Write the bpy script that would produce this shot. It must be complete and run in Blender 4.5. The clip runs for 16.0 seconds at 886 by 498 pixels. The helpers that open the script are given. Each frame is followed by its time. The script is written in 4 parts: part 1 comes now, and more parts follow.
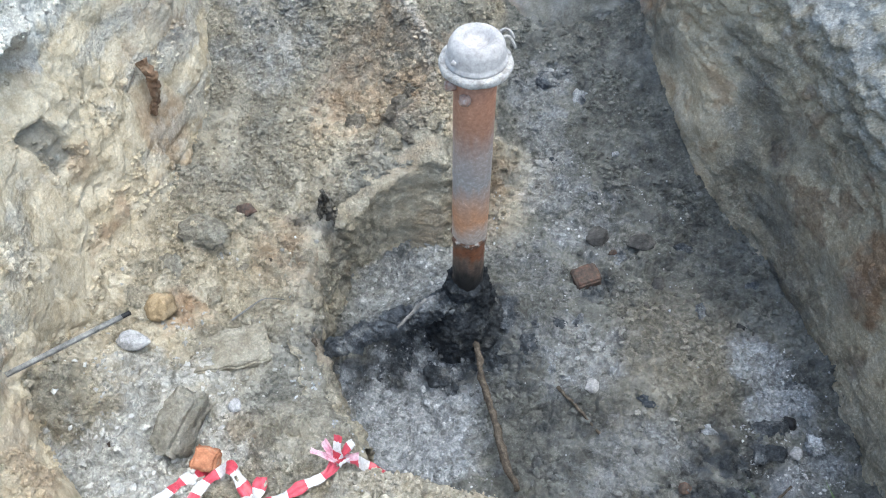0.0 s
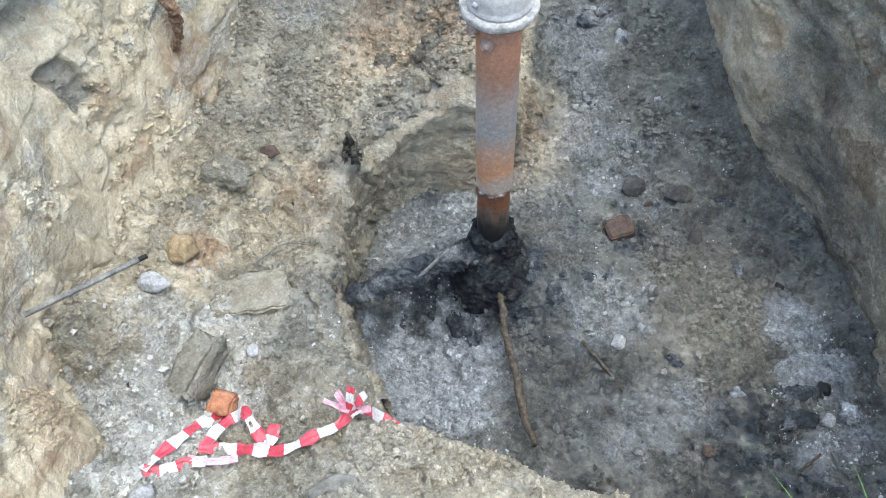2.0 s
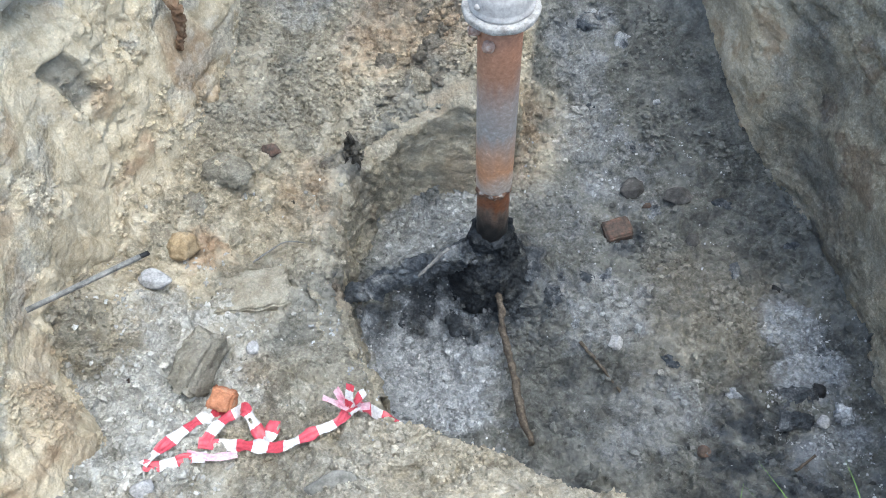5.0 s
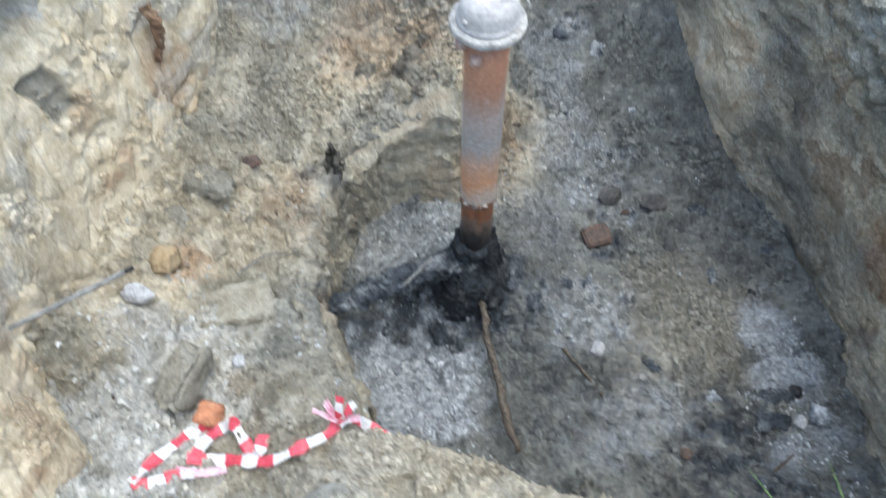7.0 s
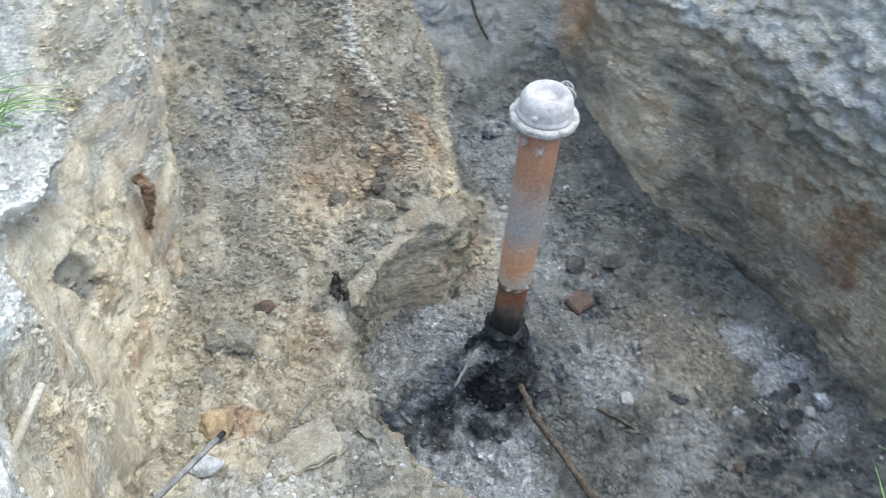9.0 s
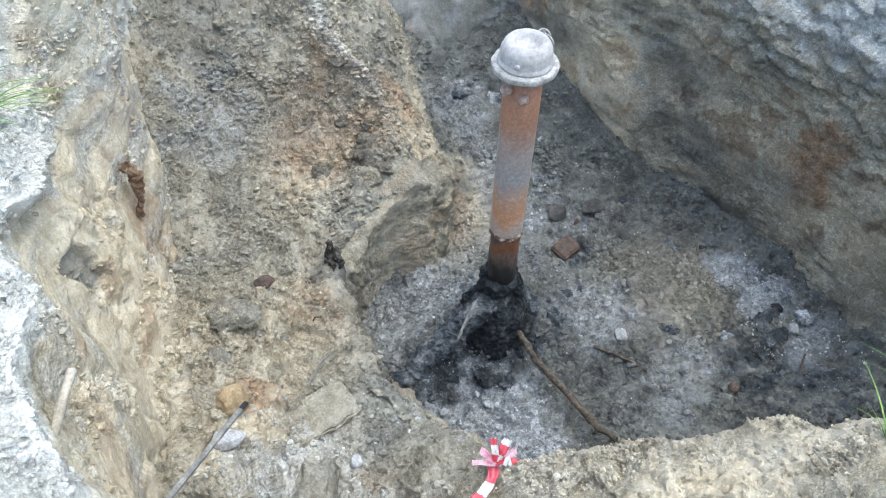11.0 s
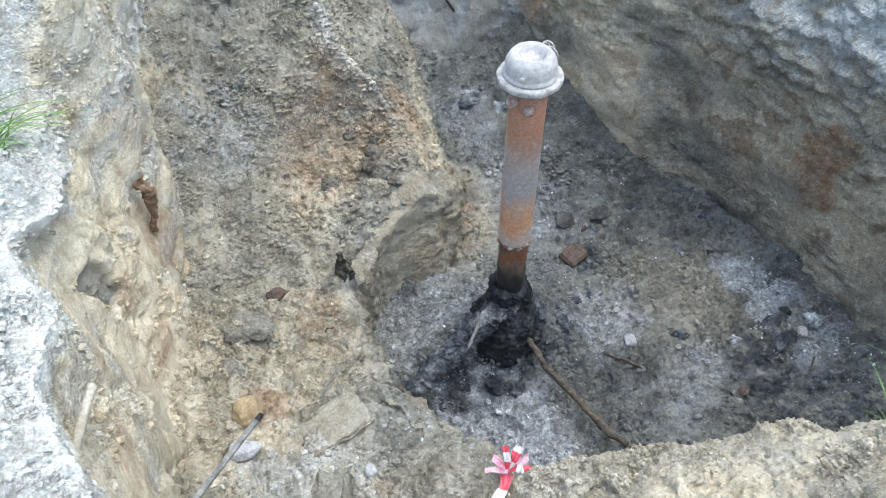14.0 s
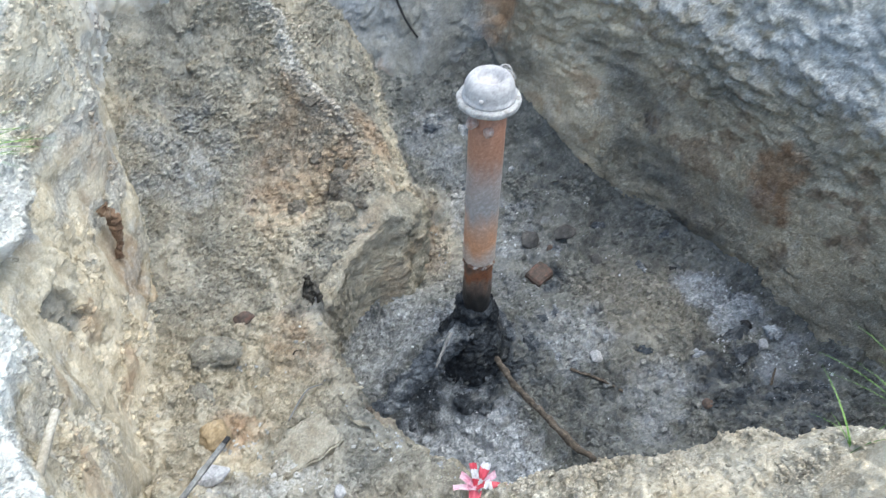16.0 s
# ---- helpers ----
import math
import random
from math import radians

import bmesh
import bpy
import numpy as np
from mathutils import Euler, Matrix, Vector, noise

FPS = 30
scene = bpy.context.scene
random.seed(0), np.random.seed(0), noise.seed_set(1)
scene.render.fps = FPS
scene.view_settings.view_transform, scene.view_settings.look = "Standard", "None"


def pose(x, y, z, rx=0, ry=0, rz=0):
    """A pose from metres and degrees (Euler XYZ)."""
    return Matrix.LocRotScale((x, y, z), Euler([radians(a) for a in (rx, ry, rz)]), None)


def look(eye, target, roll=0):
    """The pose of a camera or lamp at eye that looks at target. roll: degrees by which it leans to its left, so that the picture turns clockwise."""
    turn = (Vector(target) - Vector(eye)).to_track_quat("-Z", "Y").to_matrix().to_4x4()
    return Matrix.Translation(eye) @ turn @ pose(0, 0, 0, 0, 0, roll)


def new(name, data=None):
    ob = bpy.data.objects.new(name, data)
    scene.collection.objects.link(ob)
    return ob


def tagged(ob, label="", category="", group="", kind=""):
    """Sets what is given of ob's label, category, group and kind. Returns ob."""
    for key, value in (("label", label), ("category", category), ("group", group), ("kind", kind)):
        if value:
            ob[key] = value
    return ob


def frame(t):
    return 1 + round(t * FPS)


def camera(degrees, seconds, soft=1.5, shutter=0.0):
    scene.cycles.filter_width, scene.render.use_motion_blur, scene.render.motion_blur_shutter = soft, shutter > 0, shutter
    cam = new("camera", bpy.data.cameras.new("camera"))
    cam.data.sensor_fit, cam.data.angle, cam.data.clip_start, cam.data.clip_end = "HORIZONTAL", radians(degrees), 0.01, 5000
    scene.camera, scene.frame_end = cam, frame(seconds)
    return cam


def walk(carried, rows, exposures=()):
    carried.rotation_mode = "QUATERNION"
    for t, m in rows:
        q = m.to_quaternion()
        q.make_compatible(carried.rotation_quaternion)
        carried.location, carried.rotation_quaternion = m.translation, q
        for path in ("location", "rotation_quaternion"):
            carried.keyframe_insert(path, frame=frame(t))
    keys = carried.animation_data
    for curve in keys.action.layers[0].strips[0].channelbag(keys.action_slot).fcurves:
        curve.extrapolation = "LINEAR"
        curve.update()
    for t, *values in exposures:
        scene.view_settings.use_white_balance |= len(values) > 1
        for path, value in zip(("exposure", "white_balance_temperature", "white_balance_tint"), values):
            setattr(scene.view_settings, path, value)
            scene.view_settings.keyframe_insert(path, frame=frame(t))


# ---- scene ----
cam = camera(59.4, 16.0, soft=1.0, shutter=0.5)
PATH = [
    (0, (-0.094, -2.204, 3.109), (-0.108, -0.977, 1.529), -0.2),
    (0.5, (-0.019, -2.134, 3.082), (-0.091, -0.957, 1.466), -0.7),
    (1, (-0.001, -2.09, 3.055), (-0.11, -0.979, 1.396), -2.4),
    (1.5, (0.001, -2.083, 3.055), (-0.122, -0.99, 1.384), -3.1),
    (2, (0.012, -2.079, 3.059), (-0.12, -0.994, 1.383), -3.7),
    (2.5, (0.007, -2.093, 3.08), (-0.118, -1.003, 1.407), -3.4),
    (3, (0.007, -2.096, 3.078), (-0.114, -1.003, 1.407), -3.1),
    (3.5, (0.003, -2.094, 3.077), (-0.116, -1.006, 1.403), -3.1),
    (4, (0.009, -2.095, 3.077), (-0.114, -1.008, 1.402), -3.2),
    (6.5, (-0.002, -2.104, 3.08), (-0.115, -1.011, 1.408), -1.8),
    (6.6, (0.003, -2.101, 3.084), (-0.095, -1.007, 1.412), -1.4),
    (6.8, (0.009, -2.078, 3.106), (-0.034, -1.028, 1.405), 0.3),
    (7, (-0.071, -2.088, 3.118), (-0.115, -0.991, 1.446), -0.1),
    (7.5, (-0.371, -2.192, 3.163), (-0.243, -0.868, 1.669), 1.6),
    (8, (-0.575, -2.277, 3.192), (-0.445, -0.889, 1.758), 0.3),
    (8.5, (-0.934, -2.194, 3.121), (-0.628, -0.874, 1.65), 0.5),
    (9, (-1.187, -2.132, 3.15), (-0.7, -0.858, 1.687), 4.3),
    (9.5, (-1.375, -2.183, 3.171), (-0.719, -1.016, 1.685), 4.0),
    (10, (-1.362, -2.163, 3.175), (-0.782, -1.006, 1.651), 2.6),
    (10.2, (-1.347, -2.171, 3.16), (-0.795, -0.992, 1.642), 1.8),
    (12.5, (-1.379, -2.194, 3.198), (-0.816, -1.003, 1.694), 1.0),
    (13, (-1.369, -2.194, 3.208), (-0.814, -1.003, 1.7), 0.6),
    (13.5, (-1.377, -2.206, 3.196), (-0.816, -1.009, 1.696), 0.8),
    (14, (-1.368, -2.202, 3.211), (-0.827, -0.992, 1.713), -0.2),
    (14.5, (-1.37, -2.202, 3.205), (-0.848, -1.0, 1.694), -0.6),
    (15, (-1.366, -2.205, 3.21), (-0.833, -0.995, 1.71), -0.3),
    (15.5, (-1.346, -2.214, 3.217), (-0.796, -1.009, 1.719), -0.0),
    (16, (-1.353, -2.264, 3.236), (-0.731, -1.041, 1.781), 0.8),
]
walk(cam, [(t, look(eye, target, roll)) for t, eye, target, roll in PATH], [(0.0, 1.47, 6050, 0.0), (16.0, 1.47, 6050, 0.0)])

# ---- light ----
world = bpy.data.worlds.new("overcast_sky")
scene.world = world
world.use_nodes = True
wn = world.node_tree
sky = wn.nodes.new("ShaderNodeTexSky")
sky.sky_type = "NISHITA"
sky.sun_disc = False
sky.sun_elevation = radians(78)
sky.sun_rotation = radians(101)
sky.air_density, sky.dust_density = 1.2, 4.0
wn.nodes["Background"].inputs["Strength"].default_value = 0.14
wn.links.new(sky.outputs["Color"], wn.nodes["Background"].inputs["Color"])
sun = new("sun", bpy.data.lights.new("sun", "SUN"))
sun.data.energy, sun.data.angle, sun.data.color = 0.75, radians(80), (1.0, 0.96, 0.9)
sun.matrix_world = look((1.0, -0.2, 5.0), (0, 0, 0))


# ---- number helpers ----
def ss(a, b, x):
    t = np.clip((x - a) / (b - a), 0, 1)
    return t * t * (3 - 2 * t)


RNG = np.random.RandomState(7)
PERM = np.concatenate([RNG.permutation(256)] * 3)
GRAD = RNG.normal(size=(256, 3))
GRAD /= np.linalg.norm(GRAD, axis=1)[:, None]


def perlin(p):
    """Gradient noise, about -0.7 to 0.7, at an array of places."""
    i = np.floor(p).astype(int)
    f = p - i
    i &= 255
    u = f * f * f * (f * (f * 6 - 15) + 10)
    total = 0
    for dx in (0, 1):
        for dy in (0, 1):
            for dz in (0, 1):
                g = GRAD[PERM[PERM[PERM[i[:, 0] + dx] + i[:, 1] + dy] + i[:, 2] + dz]]
                d = g[:, 0] * (f[:, 0] - dx) + g[:, 1] * (f[:, 1] - dy) + g[:, 2] * (f[:, 2] - dz)
                w = (u[:, 0] if dx else 1 - u[:, 0]) * (u[:, 1] if dy else 1 - u[:, 1]) * (u[:, 2] if dz else 1 - u[:, 2])
                total = total + w * d
    return total


def fbm(p, scale, octaves=4, gain=0.5, billow=False):
    out, amp, q = 0, 1.0, p * scale
    for k in range(octaves):
        n = perlin(q + 17.3 * k)
        out = out + amp * (2.6 * np.abs(n) - 0.55 if billow else n)
        amp, q = amp * gain, q * 2.07
    return out


def blob(p, x, y, r, soft=0.6, rag=0.9):
    """1 inside a ragged spot on the plan, 0 outside."""
    d = np.hypot(p[:, 0] - x, p[:, 1] - y) / r + rag * fbm(p, 5.0, 3)
    return (1 - ss(1 - soft, 1 + soft, d)) * np.clip(0.9 + 0.8 * fbm(p + 23, 13.0, 3), 0.2, 1.15)


# ---- the pit's forms ----
def edge_x(y):
    """Where the low ledge breaks off into the deep part of the pit."""
    return np.interp(y, [-1.05, -0.9, -0.65, -0.35, 0, 0.4, 0.55, 0.66, 0.74, 0.9, 1.3, 2.0],
                     [-0.25, -0.42, -0.6, -0.71, -0.79, -0.76, -0.72, -0.5, -0.1, 0.05, 0.1, 0.2])


def crest_x(y):
    """The crest of the rubble ridge that runs down from the north wall."""
    return np.interp(y, [0.7, 1.1, 1.6, 2.1], [-0.28, -0.2, -0.36, -0.5]) + 0.03 * np.sin(11 * y)


def lip_y(x):
    """The broken lip of the bank below the camera."""
    return np.interp(x, [-0.6, -0.35, 0.06, 0.25, 0.45, 0.63, 0.68, 0.8, 0.95, 1.3, 2.0],
                     [-0.93, -1.0, -1.1, -1.16, -1.26, -1.31, -1.4, -1.42, -1.58, -1.66, -1.75])


def gauss(x, y, cx, cy, r):
    return np.exp(-((x - cx) ** 2 + (y - cy) ** 2) / r ** 2)


def coarse_z(x, y):
    up = np.maximum(0, y - 0.8)
    ledge = -0.03 + 0.22 * np.maximum(0, -x - 1.1) + 0.2 * gauss(x, y, -1.72, -0.66, 0.2)
    ledge = ledge + 0.15 * up + 0.33 * up ** 2 + 0.16 * ss(-1.0, -1.4, x) * ss(1.1, 1.6, y)
    crest = np.abs(x - crest_x(y))
    ledge = ledge + (0.3 + 0.1 * (y - 1.2)) * ss(0.5, 0.95, y) * np.exp(-crest / 0.2) + 0.05 * ss(0.5, 0.75, y) * np.exp(-((x + 0.4) / 0.3) ** 2)
    ledge = ledge + 0.35 * np.maximum(0, -0.95 - y) - 0.09 * gauss(x, y, -1.58, -1.1, 0.13) - 0.07 * gauss(x, y, -1.66, -0.88, 0.1) + 0.07 * gauss(x, y, -1.3, 0.3, 0.22) + 0.1 * gauss(x, y, -0.75, -0.85, 0.2)
    back = np.maximum(0, y - 0.7)
    deep = -0.47 + 0.36 * back + 0.13 * back ** 2
    deep = deep + 0.17 * gauss(x, y, 1.03, -0.2, 0.3) - 0.24 * gauss(x, y, -0.4, -0.33, 0.34) - 0.12 * gauss(x, y, -0.52, 0.42, 0.25)
    deep = deep + 0.16 * ss(-0.28, 0.1, x - np.interp(y, [-1.5, -0.8, 0.25, 0.65, 1.3, 1.9], [1.85, 1.86, 1.74, 1.6, 1.25, 1.0]))
    deep = deep + 0.24 * gauss(x, y, 0.02, 0.02, 0.27) + 0.12 * gauss(x, y, -0.28, 0.06, 0.18) + 0.06 * gauss(x, y, 0.35, 0.0, 0.25) + 0.1 * ss(-0.75, -1.1, y)
    wide = 0.06 + 0.13 * ss(0.72, 0.95, y)
    e = edge_x(y)
    z = ledge + (deep - ledge) * ss(e - wide, e + wide, x)
    lip = lip_y(x)
    bank = 0.13 + 0.2 * ss(-0.4, 0.8, x) + (0.6 + 0.9 * ss(0.3, 1.0, x)) * np.maximum(0, lip - y)
    bank = np.minimum(bank, 0.95 + 0.25 * np.maximum(0, bank - 0.95))
    bank = np.minimum(bank, 1.1)
    m = ss(lip + 0.07, lip - 0.03, y) * ss(-0.85, -0.45, x)
    return z + (bank - z) * m


def cells(a, b, scale, seed):
    """Broken clods on a surface: each cell has its own height and tilt, with cracks between."""
    a, b = a * scale, b * scale
    ia, ib = np.floor(a).astype(int), np.floor(b).astype(int)
    best = np.full(a.shape, 9.0)
    second = best.copy()
    height = np.zeros(a.shape)
    for da in (-1, 0, 1):
        for db in (-1, 0, 1):
            k = PERM[PERM[(ia + da + seed) & 255] + ((ib + db) & 255)]
            g = GRAD[k]
            fa = ia + da + 0.5 + 0.62 * g[:, 0] - a
            fb = ib + db + 0.5 + 0.62 * g[:, 1] - b
            d = np.hypot(fa, fb)
            near = d < best
            second = np.where(near, best, np.minimum(second, d))
            height = np.where(near, 0.5 * g[:, 2] + 0.7 * (fa * GRAD[(k + 7) & 255, 0] + fb * GRAD[(k + 7) & 255, 1]), height)
            best = np.where(near, d, best)
    return height * ss(0, 0.3, second - best) - 0.35 * (1 - ss(0, 0.14, second - best))


def relief(p):
    """Crumbled soil: lumps, clods and grit."""
    rough = 0.55 + 0.6 * ss(-0.25, 0.25, fbm(p + 9, 1.7, 2))
    wa = p[:, 0] + 0.045 * fbm(p + 61, 9.0, 3)
    wb = p[:, 1] + 0.045 * fbm(p + 67, 9.0, 3) + 0.6 * p[:, 2]
    broken = (0.25 + 0.75 * ss(-0.12, 0.15, fbm(p + 77, 2.6, 3))) * (0.6 + 0.4 * ss(0.1, -0.3, p[:, 0]))
    ledge_like = np.maximum(ss(-0.6, -0.85, p[:, 0]) * ss(1.0, 0.7, p[:, 1]), 0.8 * ss(0.02, -0.06, p[:, 1] - lip_y(p[:, 0])))
    clods = broken * (1 - 0.5 * ss(0.8, 1.1, p[:, 1])) * (0.062 * cells(wa, wb, 7.0, 3) + 0.036 * cells(wa, wb, 16.0, 5)) + (0.5 + broken) * (0.013 * cells(wa, wb, 31.0, 9) + 0.007 * cells(wa, wb, 58.0, 15)) + 0.05 * ledge_like * cells(wa, wb, 4.3, 13)
    deep_like = ss(-0.15, -0.3, p[:, 2]) * ss(-0.9, -0.6, p[:, 0])
    clods = clods + deep_like * (0.03 * cells(wa, wb * 1.5, 5.5, 17) * ss(-0.1, 0.2, fbm(p + 37, 2.2, 2)) + 0.02 * fbm(p + 39, 4.5, 3, 0.6, True))
    return (clods + 0.05 * fbm(p, 1.9, 3) + rough * (0.026 * fbm(p + 3, 6.5, 3, 0.6, True) + 0.011 * fbm(p + 5, 31.0, 2, 0.6, True)))


def ground_z(x, y):
    p = np.array([[x, y, 0.0]])
    jog = 0.07 * fbm(p + 31, 3.0, 3), 0.07 * fbm(p + 57, 3.0, 3)
    q = np.array([[x, y, coarse_z(np.array([x + jog[0][0]]), np.array([y + jog[1][0]]))[0]]])
    return float(q[0, 2] + relief(q)[0])


# ---- materials ----
def principled(name, rough=0.9, metal=0.0, spec=0.3):
    m = bpy.data.materials.new(name)
    m.use_nodes = True
    b = m.node_tree.nodes["Principled BSDF"]
    b.inputs["Roughness"].default_value = rough
    b.inputs["Metallic"].default_value = metal
    b.inputs["Specular IOR Level"].default_value = spec
    return m, m.node_tree, b


def noise_node(nt, scale, detail=4.0, rough=0.6, kind="noise"):
    tc = nt.nodes.get("coord") or nt.nodes.new("ShaderNodeTexCoord")
    tc.name = "coord"
    n = nt.nodes.new("ShaderNodeTexNoise" if kind == "noise" else "ShaderNodeTexVoronoi")
    n.inputs["Scale"].default_value = scale
    if kind == "noise":
        n.inputs["Detail"].default_value, n.inputs["Roughness"].default_value = detail, rough
    nt.links.new(tc.outputs["Object"], n.inputs["Vector"])
    return n


def ramp(nt, source, stops):
    r = nt.nodes.new("ShaderNodeValToRGB")
    e = r.color_ramp.elements
    while len(e) < len(stops):
        e.new(0.5)
    for k, (at, c) in zip(e, stops):
        k.position, k.color = at, (*c, 1) if len(c) == 3 else c
    nt.links.new(source, r.inputs["Fac"])
    return r.outputs["Color"]


def mix(nt, fac, a, b, how="MIX"):
    n = nt.nodes.new("ShaderNodeMix")
    n.data_type, n.blend_type = "RGBA", how
    for sock, v in ((n.inputs[0], fac), (n.inputs[6], a), (n.inputs[7], b)):
        if isinstance(v, bpy.types.NodeSocket):
            nt.links.new(v, sock)
        elif isinstance(v, (int, float)):
            sock.default_value = v
        else:
            sock.default_value = (*v, 1)
    return n.outputs[2]


def bump(nt, b, height, strength, distance):
    n = nt.nodes.new("ShaderNodeBump")
    n.inputs["Strength"].default_value, n.inputs["Distance"].default_value = strength, distance
    nt.links.new(height, n.inputs["Height"])
    nt.links.new(n.outputs["Normal"], b.inputs["Normal"])


def soil_material():
    """Soil whose share of ash, sooty tone with painted shade, warm sand, clay and near-white topsoil comes with the
    mesh.
    """
    m, nt, b = principled("soil", 0.95, 0, 0.15)

    def carried(name):
        n = nt.nodes.new("ShaderNodeAttribute")
        n.attribute_name = name
        return n

    def maths(how, one, two, three=None):
        n = nt.nodes.new("ShaderNodeMath")
        n.operation = how
        for sock, v in zip(n.inputs, (one, two, three)):
            if isinstance(v, bpy.types.NodeSocket):
                nt.links.new(v, sock)
            elif v is not None:
                sock.default_value = v
        return n.outputs[0]

    at = carried("soil")
    sep = nt.nodes.new("ShaderNodeSeparateColor")
    nt.links.new(at.outputs["Color"], sep.inputs["Color"])
    grain = noise_node(nt, 85, 7, 0.75).outputs["Fac"]
    coarse = noise_node(nt, 9, 10, 0.72).outputs["Fac"]
    crumb = noise_node(nt, 30, 5, 0.62).outputs["Fac"]
    grey = ramp(nt, coarse, [(0.3, (0.115, 0.115, 0.106)), (0.5, (0.185, 0.186, 0.174)), (0.7, (0.265, 0.266, 0.25))])
    warm = ramp(nt, coarse, [(0.3, (0.41, 0.335, 0.23)), (0.45, (0.52, 0.445, 0.325)), (0.56, (0.59, 0.52, 0.4)), (0.7, (0.67, 0.61, 0.495))])
    soot_shade = ramp(nt, coarse, [(0.3, (0.026, 0.031, 0.038)), (0.5, (0.055, 0.062, 0.074)), (0.7, (0.105, 0.115, 0.132))])
    ash = ramp(nt, noise_node(nt, 22, 9, 0.75).outputs["Fac"], [(0.33, (0.2, 0.212, 0.235)), (0.5, (0.37, 0.39, 0.425)), (0.68, (0.56, 0.58, 0.62))])
    clay = ramp(nt, coarse, [(0.3, (0.23, 0.145, 0.09)), (0.5, (0.32, 0.22, 0.145)), (0.7, (0.42, 0.315, 0.22))])
    # pale topsoil; its near white also carries the strong skylight on open ground
    near_white = ramp(nt, coarse, [(0.3, (0.45, 0.44, 0.415)), (0.5, (0.61, 0.605, 0.58)), (0.7, (0.75, 0.745, 0.72))])

    def share(weight, keen=0.55):
        add = maths("MULTIPLY_ADD", grain, keen, weight)
        return ramp(nt, add, [(min(0.12 + 0.5 * keen, 0.9), (0, 0, 0)), (min(0.82 + 0.5 * keen, 1.0), (1, 1, 1))])

    c = mix(nt, sep.outputs["Blue"], grey, warm)
    c = mix(nt, share(at.outputs["Alpha"], 0.3), c, clay)
    c = mix(nt, share(sep.outputs["Green"], 0.4), c, soot_shade)
    c = mix(nt, share(sep.outputs["Red"], 0.42), c, ash)
    c = mix(nt, share(carried("pale").outputs["Fac"], 0.35), c, near_white)
    grit = carried("grit").outputs["Fac"]
    c = mix(nt, grit, c, ramp(nt, grain, [(0.32, (0.74, 0.74, 0.75)), (0.5, (1, 1, 1)), (0.7, (1.22, 1.22, 1.2))]), "MULTIPLY")
    c = mix(nt, grit, c, ramp(nt, crumb, [(0.3, (0.78, 0.78, 0.79)), (0.5, (1, 1, 1)), (0.7, (1.2, 1.2, 1.19))]), "MULTIPLY")
    tone = maths("ADD", carried("tone").outputs["Fac"], 1.0)
    both = nt.nodes.new("ShaderNodeCombineColor")
    for k in range(3):
        nt.links.new(tone, both.inputs[k])
    c = mix(nt, 1.0, c, both.outputs["Color"], "MULTIPLY")
    height = maths("MULTIPLY_ADD", crumb, 1.6, grain)
    for scale, dark, light in ((55, 0.92, 1.14), (140, 0.9, 1.25)):
        vo = noise_node(nt, scale, kind="voronoi")
        vo.inputs["Randomness"].default_value = 1.0
        warp = nt.nodes.new("ShaderNodeMix")
        warp.data_type, warp.blend_type = "RGBA", "LINEAR_LIGHT"
        warp.inputs[0].default_value = 0.009
        nt.links.new(nt.nodes["coord"].outputs["Object"], warp.inputs[6])
        nt.links.new(noise_node(nt, 40, 4, 0.7).outputs["Color"], warp.inputs[7])
        nt.links.new(warp.outputs[2], vo.inputs["Vector"])
        lit = nt.nodes.new("ShaderNodeSeparateColor")
        nt.links.new(vo.outputs["Color"], lit.inputs["Color"])
        c = mix(nt, grit, c, ramp(nt, lit.outputs["Red"], [(0.0, (dark,) * 3), (0.75, (1.01,) * 3), (1.0, (light,) * 3)]), "MULTIPLY")
        height = maths("MULTIPLY_ADD", vo.outputs["Distance"], -0.7 if scale < 100 else -0.4, height)
    nt.links.new(c, b.inputs["Base Color"])
    bump(nt, b, height, 0.9, 0.016)
    nt.links.new(grit, b.inputs["Normal"].links[0].from_node.inputs["Strength"])
    return m


def worn(name, stops, scale=12, rough=0.9, metal=0.0, relief_depth=0.003, stretch=None, spec=0.3, grain_scale=90):
    """A surface of mottled colour with a fine grain."""
    m, nt, b = principled(name, rough, metal, spec)
    n = noise_node(nt, scale, 6, 0.65)
    if stretch:
        mp = nt.nodes.new("ShaderNodeMapping")
        mp.inputs["Scale"].default_value = stretch
        nt.links.new(nt.nodes["coord"].outputs["Object"], mp.inputs["Vector"])
        nt.links.new(mp.outputs["Vector"], n.inputs["Vector"])
    g = noise_node(nt, grain_scale, 5, 0.7)
    c = ramp(nt, n.outputs["Fac"], stops)
    c = mix(nt, 1.0, c, ramp(nt, g.outputs["Fac"], [(0.3, (0.68, 0.68, 0.68)), (0.7, (1.2, 1.2, 1.2))]), "MULTIPLY")
    nt.links.new(c, b.inputs["Base Color"])
    bump(nt, b, g.outputs["Fac"], 0.6, relief_depth)
    return m


SOIL = soil_material()


# ---- mesh helpers ----
def mesh_object(name, verts, faces, material, parent=None, smooth=True):
    me = bpy.data.meshes.new(name)
    me.from_pydata([tuple(v) for v in np.asarray(verts, float).tolist()], [], faces)
    me.materials.append(material)
    if smooth:
        me.polygons.foreach_set("use_smooth", [True] * len(me.polygons))
    me.update()
    ob = new(name, me)
    ob.parent = parent
    return ob


